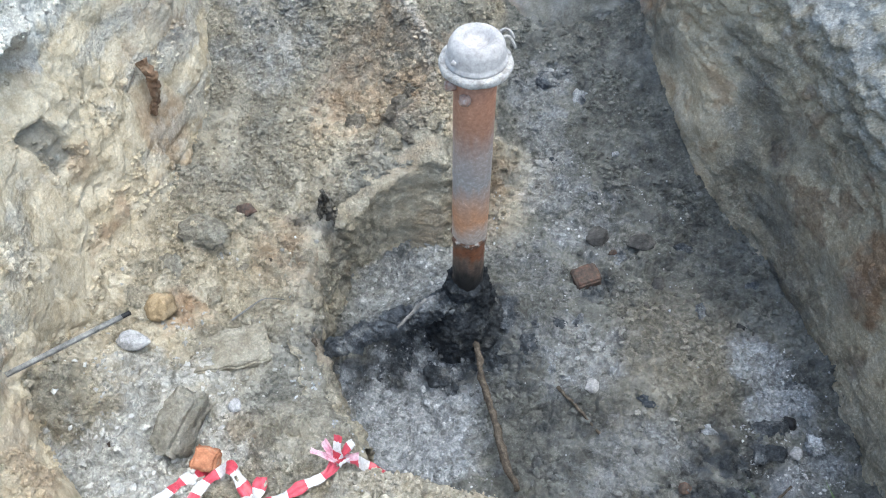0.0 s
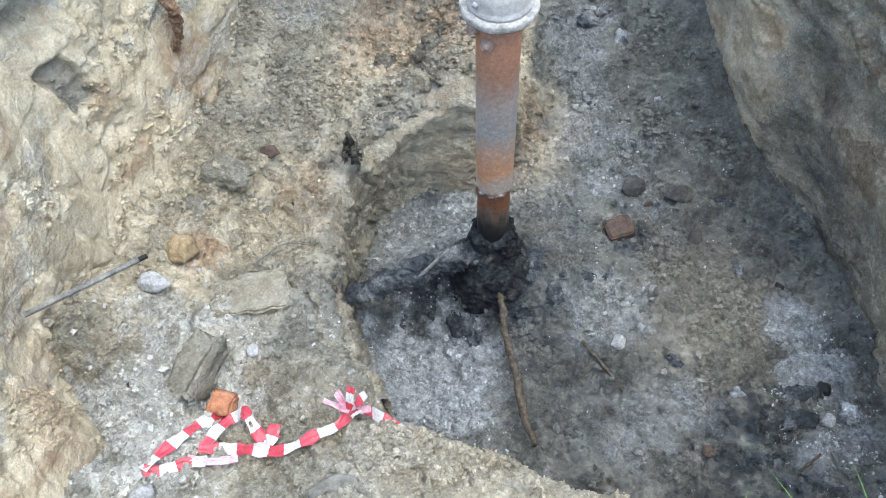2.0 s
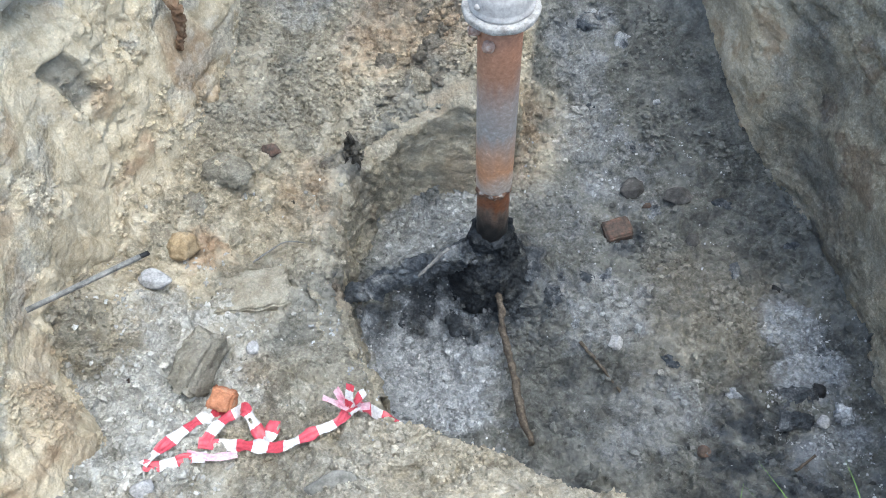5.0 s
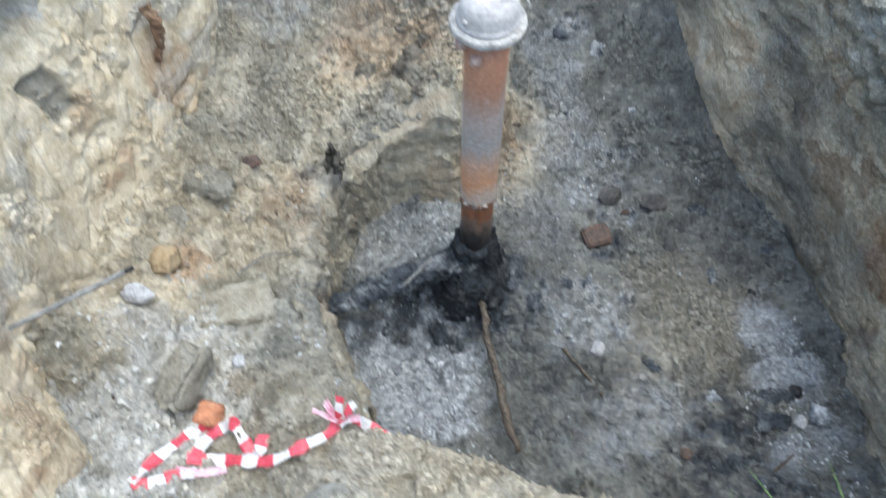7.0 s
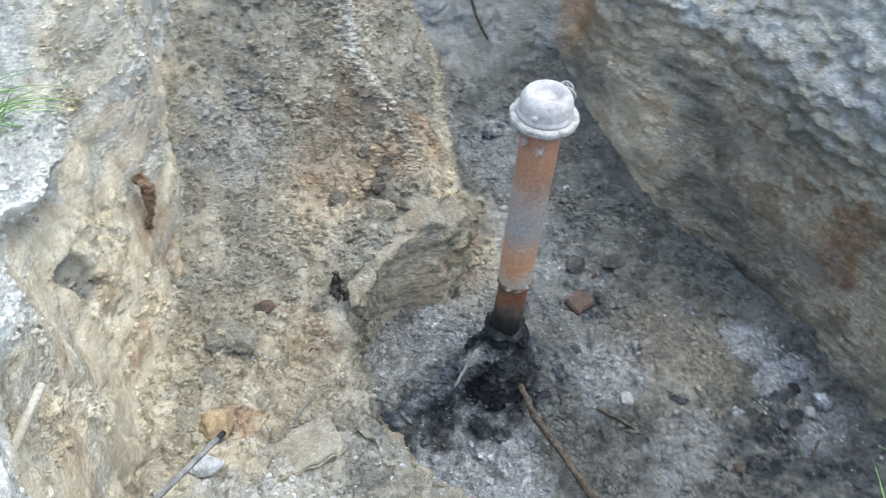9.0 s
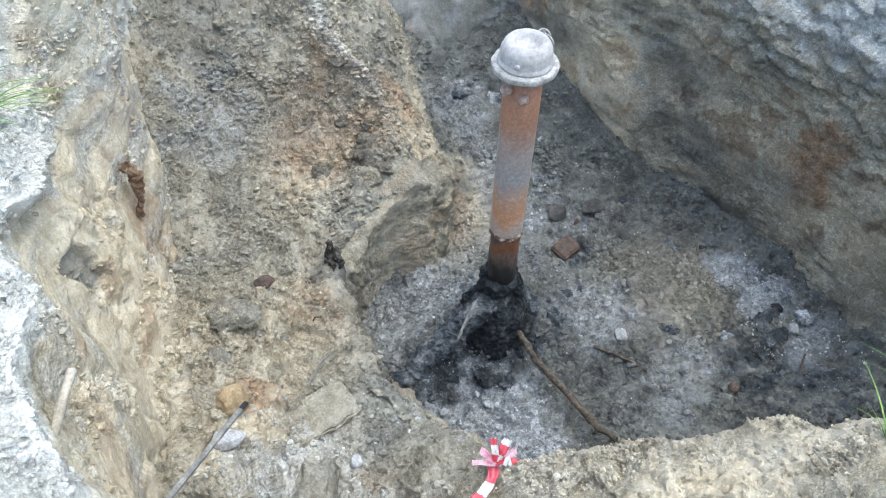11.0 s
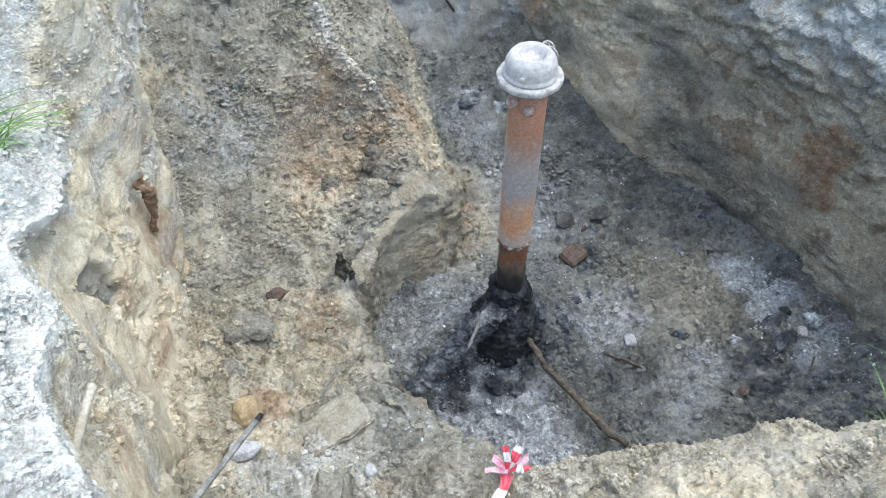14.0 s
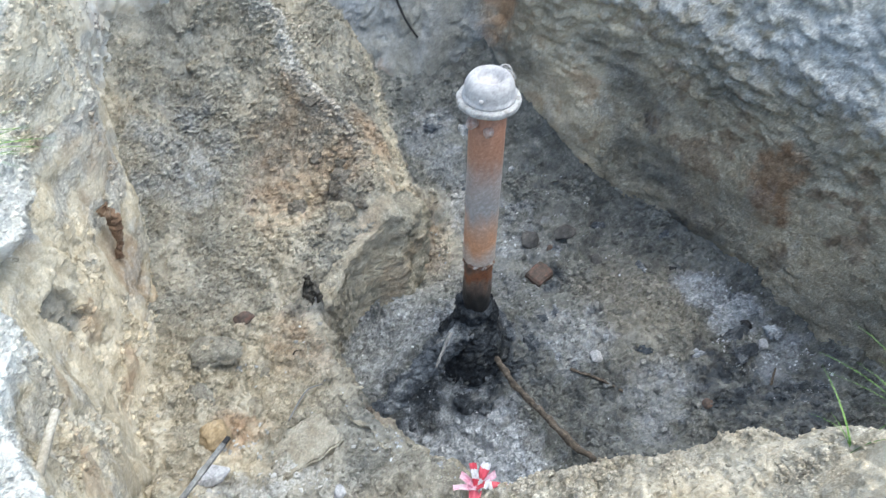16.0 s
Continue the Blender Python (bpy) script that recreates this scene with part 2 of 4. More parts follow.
def soil_share(ob, share, grit=1.0, pale=0.0, tone=0.0):
    for name, v in (("grit", grit), ("pale", pale), ("tone", tone)):
        g = ob.data.attributes.new(name, "FLOAT", "POINT")
        g.data.foreach_set("value", (np.ones(len(share)) * v).astype(np.float32))
    a = ob.data.color_attributes.new("soil", "FLOAT_COLOR", "POINT")
    a.data.foreach_set("color", np.clip(share, 0, 1).astype(np.float32).ravel())


def sheet_faces(nu, nv, wrap=False):
    u = np.arange(nu if wrap else nu - 1)
    v = np.arange(nv - 1)
    a, c = np.meshgrid(u, v, indexing="ij")
    a, c = a.ravel(), c.ravel()
    n = (a + 1) % nu
    return np.stack([a * nv + c, n * nv + c, n * nv + c + 1, a * nv + c + 1], 1).tolist()


def part(name, bm, material, parent, label=""):
    """Links a bmesh as one mesh object under a thing or a part."""
    me = bpy.data.meshes.new(name)
    bm.to_mesh(me)
    bm.free()
    me.materials.append(material)
    me.polygons.foreach_set("use_smooth", [True] * len(me.polygons))
    ob = new(name, me)
    ob.parent = parent
    return tagged(ob, label) if label else ob


def thing(name, label, category, at=(0, 0, 0), group=""):
    ob = new(name)
    ob.empty_display_size = 0.1
    ob.location = at
    return tagged(ob, label, category, group)


# ---- pit floor ----
def pit_floor():
    xs, ys = np.arange(-2.0, 2.001, 0.007), np.arange(-2.51, 2.251, 0.007)
    gx, gy = [a.ravel() for a in np.meshgrid(xs, ys, indexing="ij")]
    p = np.stack([gx, gy, 0 * gx], 1)
    jx, jy = 0.07 * fbm(p + 31, 3.0, 3), 0.07 * fbm(p + 57, 3.0, 3)
    z = coarse_z(gx + jx, gy + jy)
    q = np.stack([gx, gy, z], 1)
    q[:, 2] += relief(q)
    side = 0.012 * fbm(q + 71, 12.0, 3, 0.5, True)
    q[:, 0] += side
    q[:, 1] += 0.012 * fbm(q + 91, 12.0, 3, 0.5, True)
    e = edge_x(gy + jy)
    brow = np.exp(-((gx + jx - e + 0.02) / 0.05) ** 2) * ss(0.8, 0.6, gy)
    q[:, 0] += 0.05 * brow * (1 + fbm(p + 15, 6.0, 2))
    front = np.exp(-((gx + 0.35) / 0.3) ** 2) * np.exp(-((gy - 0.76) / 0.05) ** 2)
    q[:, 1] -= 0.03 * front
    inner = ss(e - 0.03, e + 0.09, gx + jx)
    bank = ss(lip_y(gx) + 0.06, lip_y(gx) - 0.02, gy) * ss(-0.85, -0.45, gx)
    inner = inner * (1 - bank)
    low = ss(-0.2, -0.4, q[:, 2])
    ash = np.maximum.reduce([
        1.0 * low * blob(q, -0.33, -0.55, 0.4), 0.5 * low * blob(q, -0.33, 0.38, 0.38), 0.44 * blob(q, 0.6, -0.12, 0.24), 0.42 * blob(q, 0.95, -0.62, 0.14), 0.42 * blob(q, 0.62, 0.72, 0.18),
        0.34 * blob(q, 0.72, 0.75, 0.28), 0.5 * blob(q, 0.5, 1.6, 0.12), 0.85 * blob(q, 1.5, -0.2, 0.14), 0.85 * blob(q, 1.55, -0.44, 0.14),
        0.5 * blob(q, 1.62, -0.8, 0.17), 0.36 * blob(q, 0.7, -0.75, 0.2), 0.28 * blob(q, 0.4, 0.5, 0.3), 0.48 * blob(q, -1.42, -1.0, 0.28),
        0.38 * blob(q, -1.3, -0.6, 0.22), 0.3 * np.exp(-np.abs(gx + 1.6 * jx - crest_x(gy)) / 0.08) * ss(0.9, 1.3, gy), 0.3 * blob(q, 0.4, -0.05, 0.2), 0.36 * blob(q, -1.1, 1.5, 0.3), 0.45 * blob(q, 0.55, 0.95, 0.22), 0.4 * blob(q, 0.5, 1.3, 0.16), 0.36 * blob(q, 0.43, 1.5, 0.16)])
    soot_shade = np.maximum.reduce([
        # soot by the pipe; the shaded void under the side pipe is painted too
        1.1 * blob(q, 0.0, 0.0, 0.32, 0.5, 0.5), 1.1 * blob(q, -0.3, -0.16, 0.24, 0.5, 0.5), 1.1 * blob(q, -0.12, -0.22, 0.2, 0.5, 0.5), blob(q, -0.54, -0.22, 0.18), 0.75 * blob(q, 0.24, -0.12, 0.24),
        0.42 * blob(q, 1.05, 1.0, 0.45), 0.45 * blob(q, 1.45, 0.4, 0.48), 0.5 * blob(q, 1.75, -0.4, 0.34), 0.75 * blob(q, 1.35, -0.95, 0.45), 0.36 * blob(q, 0.7, 1.75, 0.4),
        0.34 * blob(q, 0.85, 1.35, 0.42), 0.55 * blob(q, 0.25, -0.35, 0.3), 0.4 * blob(q, 0.85, 0.25, 0.8), 0.7 * blob(q, 0.75, 0.3, 0.12), 0.5 * blob(q, 0.5, -0.6, 0.55),
        # the spot at (-0.78, 0.45) paints the shaded hollow in the ledge's edge
        0.3 * blob(q, -1.05, 1.8, 0.2), 0.5 * blob(q, -0.45, 0.88, 0.15), 0.6 * blob(q, -0.78, 0.45, 0.12), inner * (0.2 + 0.5 * fbm(q + 77, 4.0, 3))])
    near = ss(0.75, 0.3, gy)
    steep = inner * (1 - inner) * 4 * (1 - bank)
    warm = (1 - inner) * (0.2 + 0.42 * near * ss(-0.7, -1.2, gx) * (0.25 + 0.75 * ss(-0.75, -0.25, gy)) + 0.5 * bank + 0.5 * fbm(q, 1.6, 4)) + 0.4 * steep
    warm = warm + inner * (0.3 * blob(q, 1.05, -0.15, 0.38) + 0.5 * blob(q, 0.14, 0.95, 0.3)) + 0.3 * blob(q, -0.2, 1.1, 0.35) + 0.16 * (1 - inner) * ss(0.6, 1.1, gy)
    clay = np.maximum.reduce([0.6 * blob(q, -1.36, -0.2, 0.13), 0.42 * blob(q, -0.95, 0.2, 0.22), 0.48 * blob(q, -0.55, 1.2, 0.36), 0.55 * blob(q, -0.05, 1.35, 0.16), 0.45 * blob(q, 0.12, 0.95, 0.22), 0.3 * blob(q, -1.0, -0.85, 0.2)])
    ob = mesh_object("pit_floor", q, sheet_faces(len(xs), len(ys)), SOIL)
    grit = np.clip(0.55 + 0.7 * ss(-0.2, 0.25, fbm(q + 45, 3.2, 4)) + 0.4 * ash, 0.5, 1)
    pale = 0.14 * (1 - inner) * ss(0.8, 1.5, gy) * (0.7 + fbm(q + 33, 4.0, 3)) + 0.22 * bank * (0.8 + 0.7 * fbm(q + 35, 3.0, 3)) + 0.62 * blob(q, -1.4, -1.08, 0.34) + 0.34 * blob(q, -1.3, -0.68, 0.3) + 0.2 * blob(q, -0.8, -1.1, 0.4) + 0.14 * np.exp(-np.abs(gx + 1.6 * jx - crest_x(gy)) / 0.09) * ss(1.1, 1.4, gy)
    soil_share(ob, np.stack([ash, soot_shade, warm, clay], 1), grit, np.clip(pale, 0, 0.7))
    return tagged(ob, "crumbled grey and tan soil floor with ash, sooty patches and painted shade", "ground", kind="structure")


FLOOR = pit_floor()



def cut_face():
    """The broken bank between the ledge and the deep part, below the ridge's end too."""
    line = [(edge_x(y), y) for y in np.linspace(-0.85, 0.6, 9)] + [(-0.56, 0.69), (-0.38, 0.74), (-0.2, 0.77), (-0.04, 0.83), (0.05, 0.95)]
    line = np.array(line)
    s = np.concatenate([[0], np.cumsum(np.linalg.norm(np.diff(line, axis=0), axis=1))])
    at = np.arange(0, s[-1], 0.0085)
    c = np.stack([np.interp(at, s, line[:, 0]), np.interp(at, s, line[:, 1])], 1)
    way = np.gradient(c, axis=0)
    way /= np.linalg.norm(way, axis=1)[:, None]
    k = np.ones(15) / 15
    way = np.stack([np.convolve(np.pad(way[:, i], 7, "edge"), k, "valid") for i in (0, 1)], 1)
    pit = np.stack([way[:, 1], -way[:, 0]], 1)
    flat = np.stack([c[:, 0], c[:, 1], 0 * at], 1)
    c = c - np.stack([0.07 * fbm(flat + 31, 3.0, 3), 0.07 * fbm(flat + 57, 3.0, 3)], 1)
    outer = c - 0.1 * pit
    top = coarse_z(*(outer + np.stack([0.07 * fbm(flat + 31, 3.0, 3), 0.07 * fbm(flat + 57, 3.0, 3)], 1)).T) + 0.01
    north = ss(0.5, 0.66, c[:, 1])
    top = top - 0.03 * (1 - north)
    rows = np.linspace(0, 1, 84)
    v = np.zeros((len(at), 84, 3))
    base = -0.78
    for r, u in enumerate(rows):
        shift = 0.05 + 0.06 * (1 - u) - 0.03 * np.sin(u * 3.1416) - 0.15 * ss(0.88, 1.0, u) + 0.03 * north * (1 - u) + 0.05 * north
        v[:, r, :2] = c + pit * shift[:, None]
        v[:, r, 2] = base + (top - base) * u
    p = v.reshape(-1, 3)
    run, up = np.repeat(at, 84), p[:, 2]
    wa, wb = run + 0.04 * fbm(p + 61, 9.0, 3), up + 0.04 * fbm(p + 67, 9.0, 3)
    smooth = 1 - 0.75 * np.exp(-((p[:, 0] + 0.33) / 0.22) ** 2) * (p[:, 1] > 0.5)
    push = 0.03 * fbm(p, 4.0, 3) + smooth ** 2 * (0.04 * cells(wa, wb, 8.0, 43) + 0.025 * cells(wa, wb, 19.0, 47)) + 0.008 * cells(wa, wb, 40.0, 49)
    side = np.repeat(pit, 84, 0)
    p[:, 0] += side[:, 0] * push
    p[:, 1] += side[:, 1] * push
    p[:, 2] += 0.02 * fbm(p + 19, 9.0, 2)
    # the hollow's shade, painted dark on the face round it
    dark = np.exp(-((p[:, 0] + 0.76) / 0.1) ** 2 - ((p[:, 1] - 0.42) / 0.14) ** 2)
    warm = 0.36 + 0.3 * fbm(p, 3.0, 3) + 0.1 * (p[:, 1] > 0.6)
    soot_shade = 0.55 * dark + 0.5 * np.exp(-((p[:, 1] + 0.2) / 0.15) ** 2) * ss(0.0, -0.2, p[:, 2])
    ash = 0.5 * ss(-0.5, -0.62, p[:, 2] + 0.2 * fbm(p, 6.0, 2))
    clay = 0.3 * ss(0.0, 0.3, fbm(p + 5, 3.0, 2))
    ob = mesh_object("wall_ledge", p, sheet_faces(len(at), 84), SOIL)
    soil_share(ob, np.stack([ash, soot_shade, warm, clay], 1), 0.45 + 0.55 * smooth)
    tagged(ob, "broken brown earth face below the ledge", "earth wall", kind="structure")


cut_face()

# ---- pit walls and the ground round them ----
OUTLINE = [(-1.42, -1.8), (-1.5, -1.35), (-1.56, -1.08), (-1.72, -0.86), (-1.76, -0.5), (-1.73, -0.1), (-1.63, 0.22), (-1.57, 0.5),
           (-1.52, 0.8), (-1.43, 1.3), (-1.36, 1.8), (-1.2, 2.1), (-0.7, 2.2), (0.0, 2.02), (0.5, 1.86), (0.9, 1.83), (1.08, 1.7),
           (1.25, 1.3), (1.4, 1.0), (1.6, 0.65), (1.74, 0.25), (1.8, -0.2), (1.86, -0.8), (1.85, -1.35), (1.6, -1.8), (0.8, -1.88), (0, -1.9), (-0.8, -1.88)]


def loop(points, count):
    """A closed smooth line through a few plan points, evenly divided."""
    p = np.array(points + points[:3])
    out = []
    for k in range(len(points)):
        a, b, c, d = p[k], p[k + 1], p[k + 2], p[k + 3] if k + 3 < len(p) else p[(k + 3) % len(points)]
        for t in np.arange(0, 1, 0.05):
            out.append(0.5 * (2 * b + (c - a) * t + (2 * a - 5 * b + 4 * c - d) * t ** 2 + (3 * b - a - 3 * c + d) * t ** 3))
    out = np.array(out + out[:1])
    s = np.concatenate([[0], np.cumsum(np.linalg.norm(np.diff(out, axis=0), axis=1))])
    at = np.linspace(0, s[-1], count, endpoint=False)
    return np.stack([np.interp(at, s, out[:, 0]), np.interp(at, s, out[:, 1])], 1)


def pit_walls():
    count = 1300
    base = loop(OUTLINE, count)
    tangent = np.roll(base, -3, 0) - np.roll(base, 3, 0)
    tangent /= np.linalg.norm(tangent, axis=1)[:, None]
    out = np.stack([-tangent[:, 1], tangent[:, 0]], 1)
    out *= np.sign((out * (base - [0.1, 0.2])).sum(1))[:, None]
    x, y = base.T
    west = ss(-0.9, -1.3, x)
    east = ss(0.9, 1.3, x)
    south = ss(-1.35, -1.75, y)
    k = np.ones(81) / 81
    even = lambda a: np.convolve(np.pad(a, 40, "wrap"), k, "valid")
    turn = np.stack([even(out[:, 0]), even(out[:, 1])], 1)
    turn /= np.linalg.norm(turn, axis=1)[:, None]
    out = out * (1 - south)[:, None] + turn * south[:, None]
    out /= np.linalg.norm(out, axis=1)[:, None]
    south = south * even(south)
    # how far the wall leans out per metre of height, and where the ground begins
    lean = 0.06 + 0.19 * west * ss(1.1, 0.7, y) * ss(-0.25, 0.05, y) + 0.085 * west * ss(0.1, -0.2, y) * ss(-1.05, -0.8, y) + 0.2 * west * ss(-0.85, -1.05, y) - 0.08 * east + 0.26 * ss(-0.1, 0.3, x) * ss(1.6, 1.8, y)
    rim = 1.22 + 0.42 * west * ss(0.65, 1.1, y) + 0.5 * east + 0.42 * (1 - west) * (1 - east) * ss(1.5, 1.9, y)
    heights = np.concatenate([np.arange(-0.75, 1.0, 0.0125), np.linspace(1.0, 1.3, 24)[:-1]])
    walls = len(heights)
    far = np.concatenate([np.arange(0, 0.52, 0.013), [0.54, 0.58, 0.68, 0.8, 1, 1.3, 1.8, 2.6, 4, 7, 12, 25, 60, 150, 400]])
    nv = walls + len(far)
    v = np.zeros((count, nv, 3))
    frac = (heights + 0.75) / 2.05
    zz = -0.75 + frac[None, :] * (rim[:, None] + 0.75)
    step = lean[:, None] * np.maximum(0, zz) + east[:, None] * 0.4 * np.maximum(0, zz - 1.0) + south[:, None] * 0.45 * (zz + 0.1)
    step = step - (0.16 * ss(-0.05, 0.1, y) * ss(0.5, 0.3, y) * west)[:, None] * np.exp(-((zz - rim[:, None]) / 0.13) ** 2)
    v[:, :walls, 0] = x[:, None] + out[:, None, 0] * step
    v[:, :walls, 1] = y[:, None] + out[:, None, 1] * step
    v[:, :walls, 2] = zz
    step = step - (0.1 * west * ss(-0.78, -0.92, y) * ss(-1.6, -1.4, y))[:, None] * np.exp(-((zz - 0.36) / 0.2) ** 2)
    top = step[:, -1]
    radial = base - [0.1, 0.2]
    radial /= np.linalg.norm(radial, axis=1)[:, None]
    blend = ss(0.1, 0.7, far)
    for k, d in enumerate(far):
        way = out * (1 - blend[k]) + radial * blend[k]
        v[:, walls + k, 0] = x + out[:, 0] * top + way[:, 0] * d
        v[:, walls + k, 1] = y + out[:, 1] * top + way[:, 1] * d
        v[:, walls + k, 2] = rim * ss(8, 0, d) + 1.3 * (1 - ss(8, 0, d)) + 0.12 * ss(0, 0.3, d)
    p = v.reshape(-1, 3)
    nx, ny = np.repeat(out[:, 0], nv), np.repeat(out[:, 1], nv)
    d = np.tile(np.concatenate([np.zeros(walls), far]), count)
    calm = ss(3, 0.6, d)
    run = np.repeat(np.arange(count) * 12.5 / count, nv) + 0.025 * fbm(p + 61, 8.0, 2)
    up = p[:, 2] + 0.025 * fbm(p + 67, 8.0, 2)
    broken = ss(0.0, 0.25, fbm(p + 79, 2.4, 3))
    ew, ww = np.repeat(east, nv), np.repeat(west, nv)
    # sheared faces: broad planes, upright flutes, crumbled bits
    push = 0.065 * fbm(p, 1.5, 3) + 0.012 * fbm(p * [1, 1, 0.4] + 95, 4.0, 2)
    push = push - (0.5 + 0.5 * ww) * 0.03 * cells(run * 1.3, up * 0.7, 4.5, 21) * (1 - 0.6 * ew)
    push = push - np.maximum(broken, 0.6 * ew * ss(0.6, 1.0, p[:, 2])) * (1 - 0.2 * ew) * (0.022 * cells(run, up * 1.2, 11.0, 25) + 0.012 * cells(run, up, 19.0, 27))
    push = push - 0.009 * ss(-0.1, 0.3, fbm(p + 29, 3.0, 2)) * fbm(p + 8, 19.0, 2, 0.5, True)
    push = push - 0.028 * ew * fbm(p * [1, 1, 0.7] + 87, 2.2, 3, 0.5)
    push = push - 0.012 * ew * ss(0.0, 0.3, fbm(p + 43, 2.0, 2)) * cells(run, up * 1.8, 9.0, 31)
    push = push - ew * ss(0.25, 0.75, p[:, 2] + 0.3 * fbm(p + 47, 2.0, 2)) * (0.028 * cells(run * 0.7, up * 2.0, 5.0, 37) + 0.025 * fbm(p * [1, 1, 2] + 49, 5.0, 3, 0.55, True))
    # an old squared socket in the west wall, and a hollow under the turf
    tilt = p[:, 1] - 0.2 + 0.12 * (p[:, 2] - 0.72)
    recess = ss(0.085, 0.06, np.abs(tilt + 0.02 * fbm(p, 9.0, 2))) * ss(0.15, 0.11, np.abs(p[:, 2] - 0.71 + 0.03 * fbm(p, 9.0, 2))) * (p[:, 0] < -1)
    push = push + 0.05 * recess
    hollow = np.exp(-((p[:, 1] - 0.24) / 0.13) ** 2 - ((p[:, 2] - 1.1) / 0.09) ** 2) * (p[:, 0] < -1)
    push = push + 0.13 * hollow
    flat = ss(0, 0.12, d)
    p[:, 0] += nx * push * (1 - flat)
    p[:, 1] += ny * push * (1 - flat)
    p[:, 2] += calm * (0.3 + 0.7 * flat) * (0.06 * fbm(p + 13, 2.2, 3) + 0.03 * fbm(p + 4, 7.0, 3, 0.5, True) + 0.01 * fbm(p + 8, 30.0, 2, 0.6, True) + 0.05 * cells(p[:, 0], p[:, 1], 9.0, 33) + 0.026 * cells(p[:, 0], p[:, 1], 24.0, 35)) * ss(0.7, 1.1, p[:, 2])
    e, w, so, n = [np.repeat(a, nv) for a in (east, west, south, ss(1.6, 1.95, y))]
    patch = fbm(p * [1, 1, 1.4], 2.3, 4)
    layer = fbm(np.stack([p[:, 0] * 0.6, p[:, 1] * 0.6, p[:, 2] * 3.2], 1) + 40, 1.7, 3)
    high = ss(0.75, 1.1, p[:, 2])
    rib = ss(0.8, 1.1, p[:, 1] + 0.25 * patch) * (1 - high)
    warm = w * (1.0 + 0.35 * patch) + e * (0.6 + 0.8 * patch + 0.15 * rib) + n * 0.12 + so * 0.4 + 0.4 * e * ss(0.35, 0.1, np.hypot(p[:, 1] + 0.45, p[:, 2] - 0.05) + 0.3 * patch)
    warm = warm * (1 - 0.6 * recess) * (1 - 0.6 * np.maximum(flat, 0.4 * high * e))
    streak = fbm(p * [1, 1, 0.28] + 51, 6.0, 3)
    fleck = fbm(p + 53, 9.0, 4, 0.65)
    # a dark seam that climbs north over the east wall, which also darkens towards its foot
    band = np.exp(-((p[:, 2] - 0.55 - 1.3 * (p[:, 1] - 0.9) + 0.35 * patch + 0.15 * fleck) / 0.24) ** 2)
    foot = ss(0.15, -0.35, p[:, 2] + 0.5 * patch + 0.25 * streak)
    soot_shade = (1 - 0.75 * rib) * e * (0.12 * foot + 0.34 * band * (1 - 0.6 * high) + 0.26 * ss(0.1, 0.35, patch + 0.6 * fleck) * (1 - 0.7 * high))
    # 0.5 * hollow paints the shadow under the turf; the socket is greyed
    soot_shade = soot_shade + n * (0.2 + 0.5 * streak) * ss(-0.3, 0.2, p[:, 0]) + 0.25 * recess + 0.5 * hollow
    ash = high * e * (0.46 + 0.8 * fleck + 0.5 * layer) + 0.22 * e * ss(0.0, 0.4, streak) * (1 - foot) + n * (0.34 + 0.4 * streak)
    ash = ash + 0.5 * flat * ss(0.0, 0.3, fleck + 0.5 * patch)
    clay = np.maximum(e * 0.5 * ss(0.12, 0.4, patch + 0.5 * fleck) * ss(0.75, 0.5, np.abs(p[:, 2] - 0.3)), w * (0.42 * ss(0.1, 0.38, patch) + 0.2 * ss(0.1, 0.4, streak)))
    # ochre clay spots; the three near (-1.6, -1.0) also paint the buttress's lit edge
    for cx, cy, cz, r, much in ((1.12, 1.78, 0.6, 0.2, 0.8), (0.21, 1.93, 0.25, 0.12, 0.55), (1.7, -0.17, 0.34, 0.22, 1.0), (1.7, 0.1, 0.55, 0.1, 0.5), (-0.6, 2.1, 0.7, 0.12, 0.5), (-1.57, 0.75, 0.3, 0.2, 0.55), (-1.58, -1.0, 0.3, 0.2, 0.42), (-1.66, -0.87, 0.35, 0.16, 0.45), (-1.52, -1.2, 0.28, 0.16, 0.36), (0.0, 2.05, 0.55, 0.08, 0.5)):
        clay = np.maximum(clay, much * (1 - ss(0.45 * r, 1.2 * r, np.sqrt((p[:, 0] - cx) ** 2 + (p[:, 1] - cy) ** 2 + 0.5 * (p[:, 2] - cz) ** 2) + 0.12 * patch + 0.08 * fleck)))
    # open ground and rim whitened past their soil to paint in the skylight
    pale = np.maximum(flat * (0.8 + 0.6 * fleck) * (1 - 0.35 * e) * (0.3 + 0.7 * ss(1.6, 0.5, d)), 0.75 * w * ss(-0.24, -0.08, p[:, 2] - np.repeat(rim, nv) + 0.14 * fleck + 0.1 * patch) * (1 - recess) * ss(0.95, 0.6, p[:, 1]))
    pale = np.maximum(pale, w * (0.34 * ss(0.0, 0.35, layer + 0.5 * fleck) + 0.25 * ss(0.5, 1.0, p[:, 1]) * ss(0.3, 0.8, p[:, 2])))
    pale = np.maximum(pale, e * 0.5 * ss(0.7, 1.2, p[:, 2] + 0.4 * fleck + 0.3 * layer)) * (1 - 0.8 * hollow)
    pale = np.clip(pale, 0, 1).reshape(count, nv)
    share = np.clip(np.stack([ash, soot_shade, warm, clay], 1), 0, 1).reshape(count, nv, 4)
    grit = np.clip(1 - w * (1 - flat) * (0.45 - 0.4 * ss(0.0, 0.3, layer)) - e * (0.05 + 0.35 * rib) - 0.6 * n * (1 - flat), 0.15, 1).reshape(count, nv)
    made = []
    # split by side, with shared borders
    side = np.where(y < -1.55, 3, np.where(x < -1.1, 0, np.where(x > 1.05, 2, 1)))
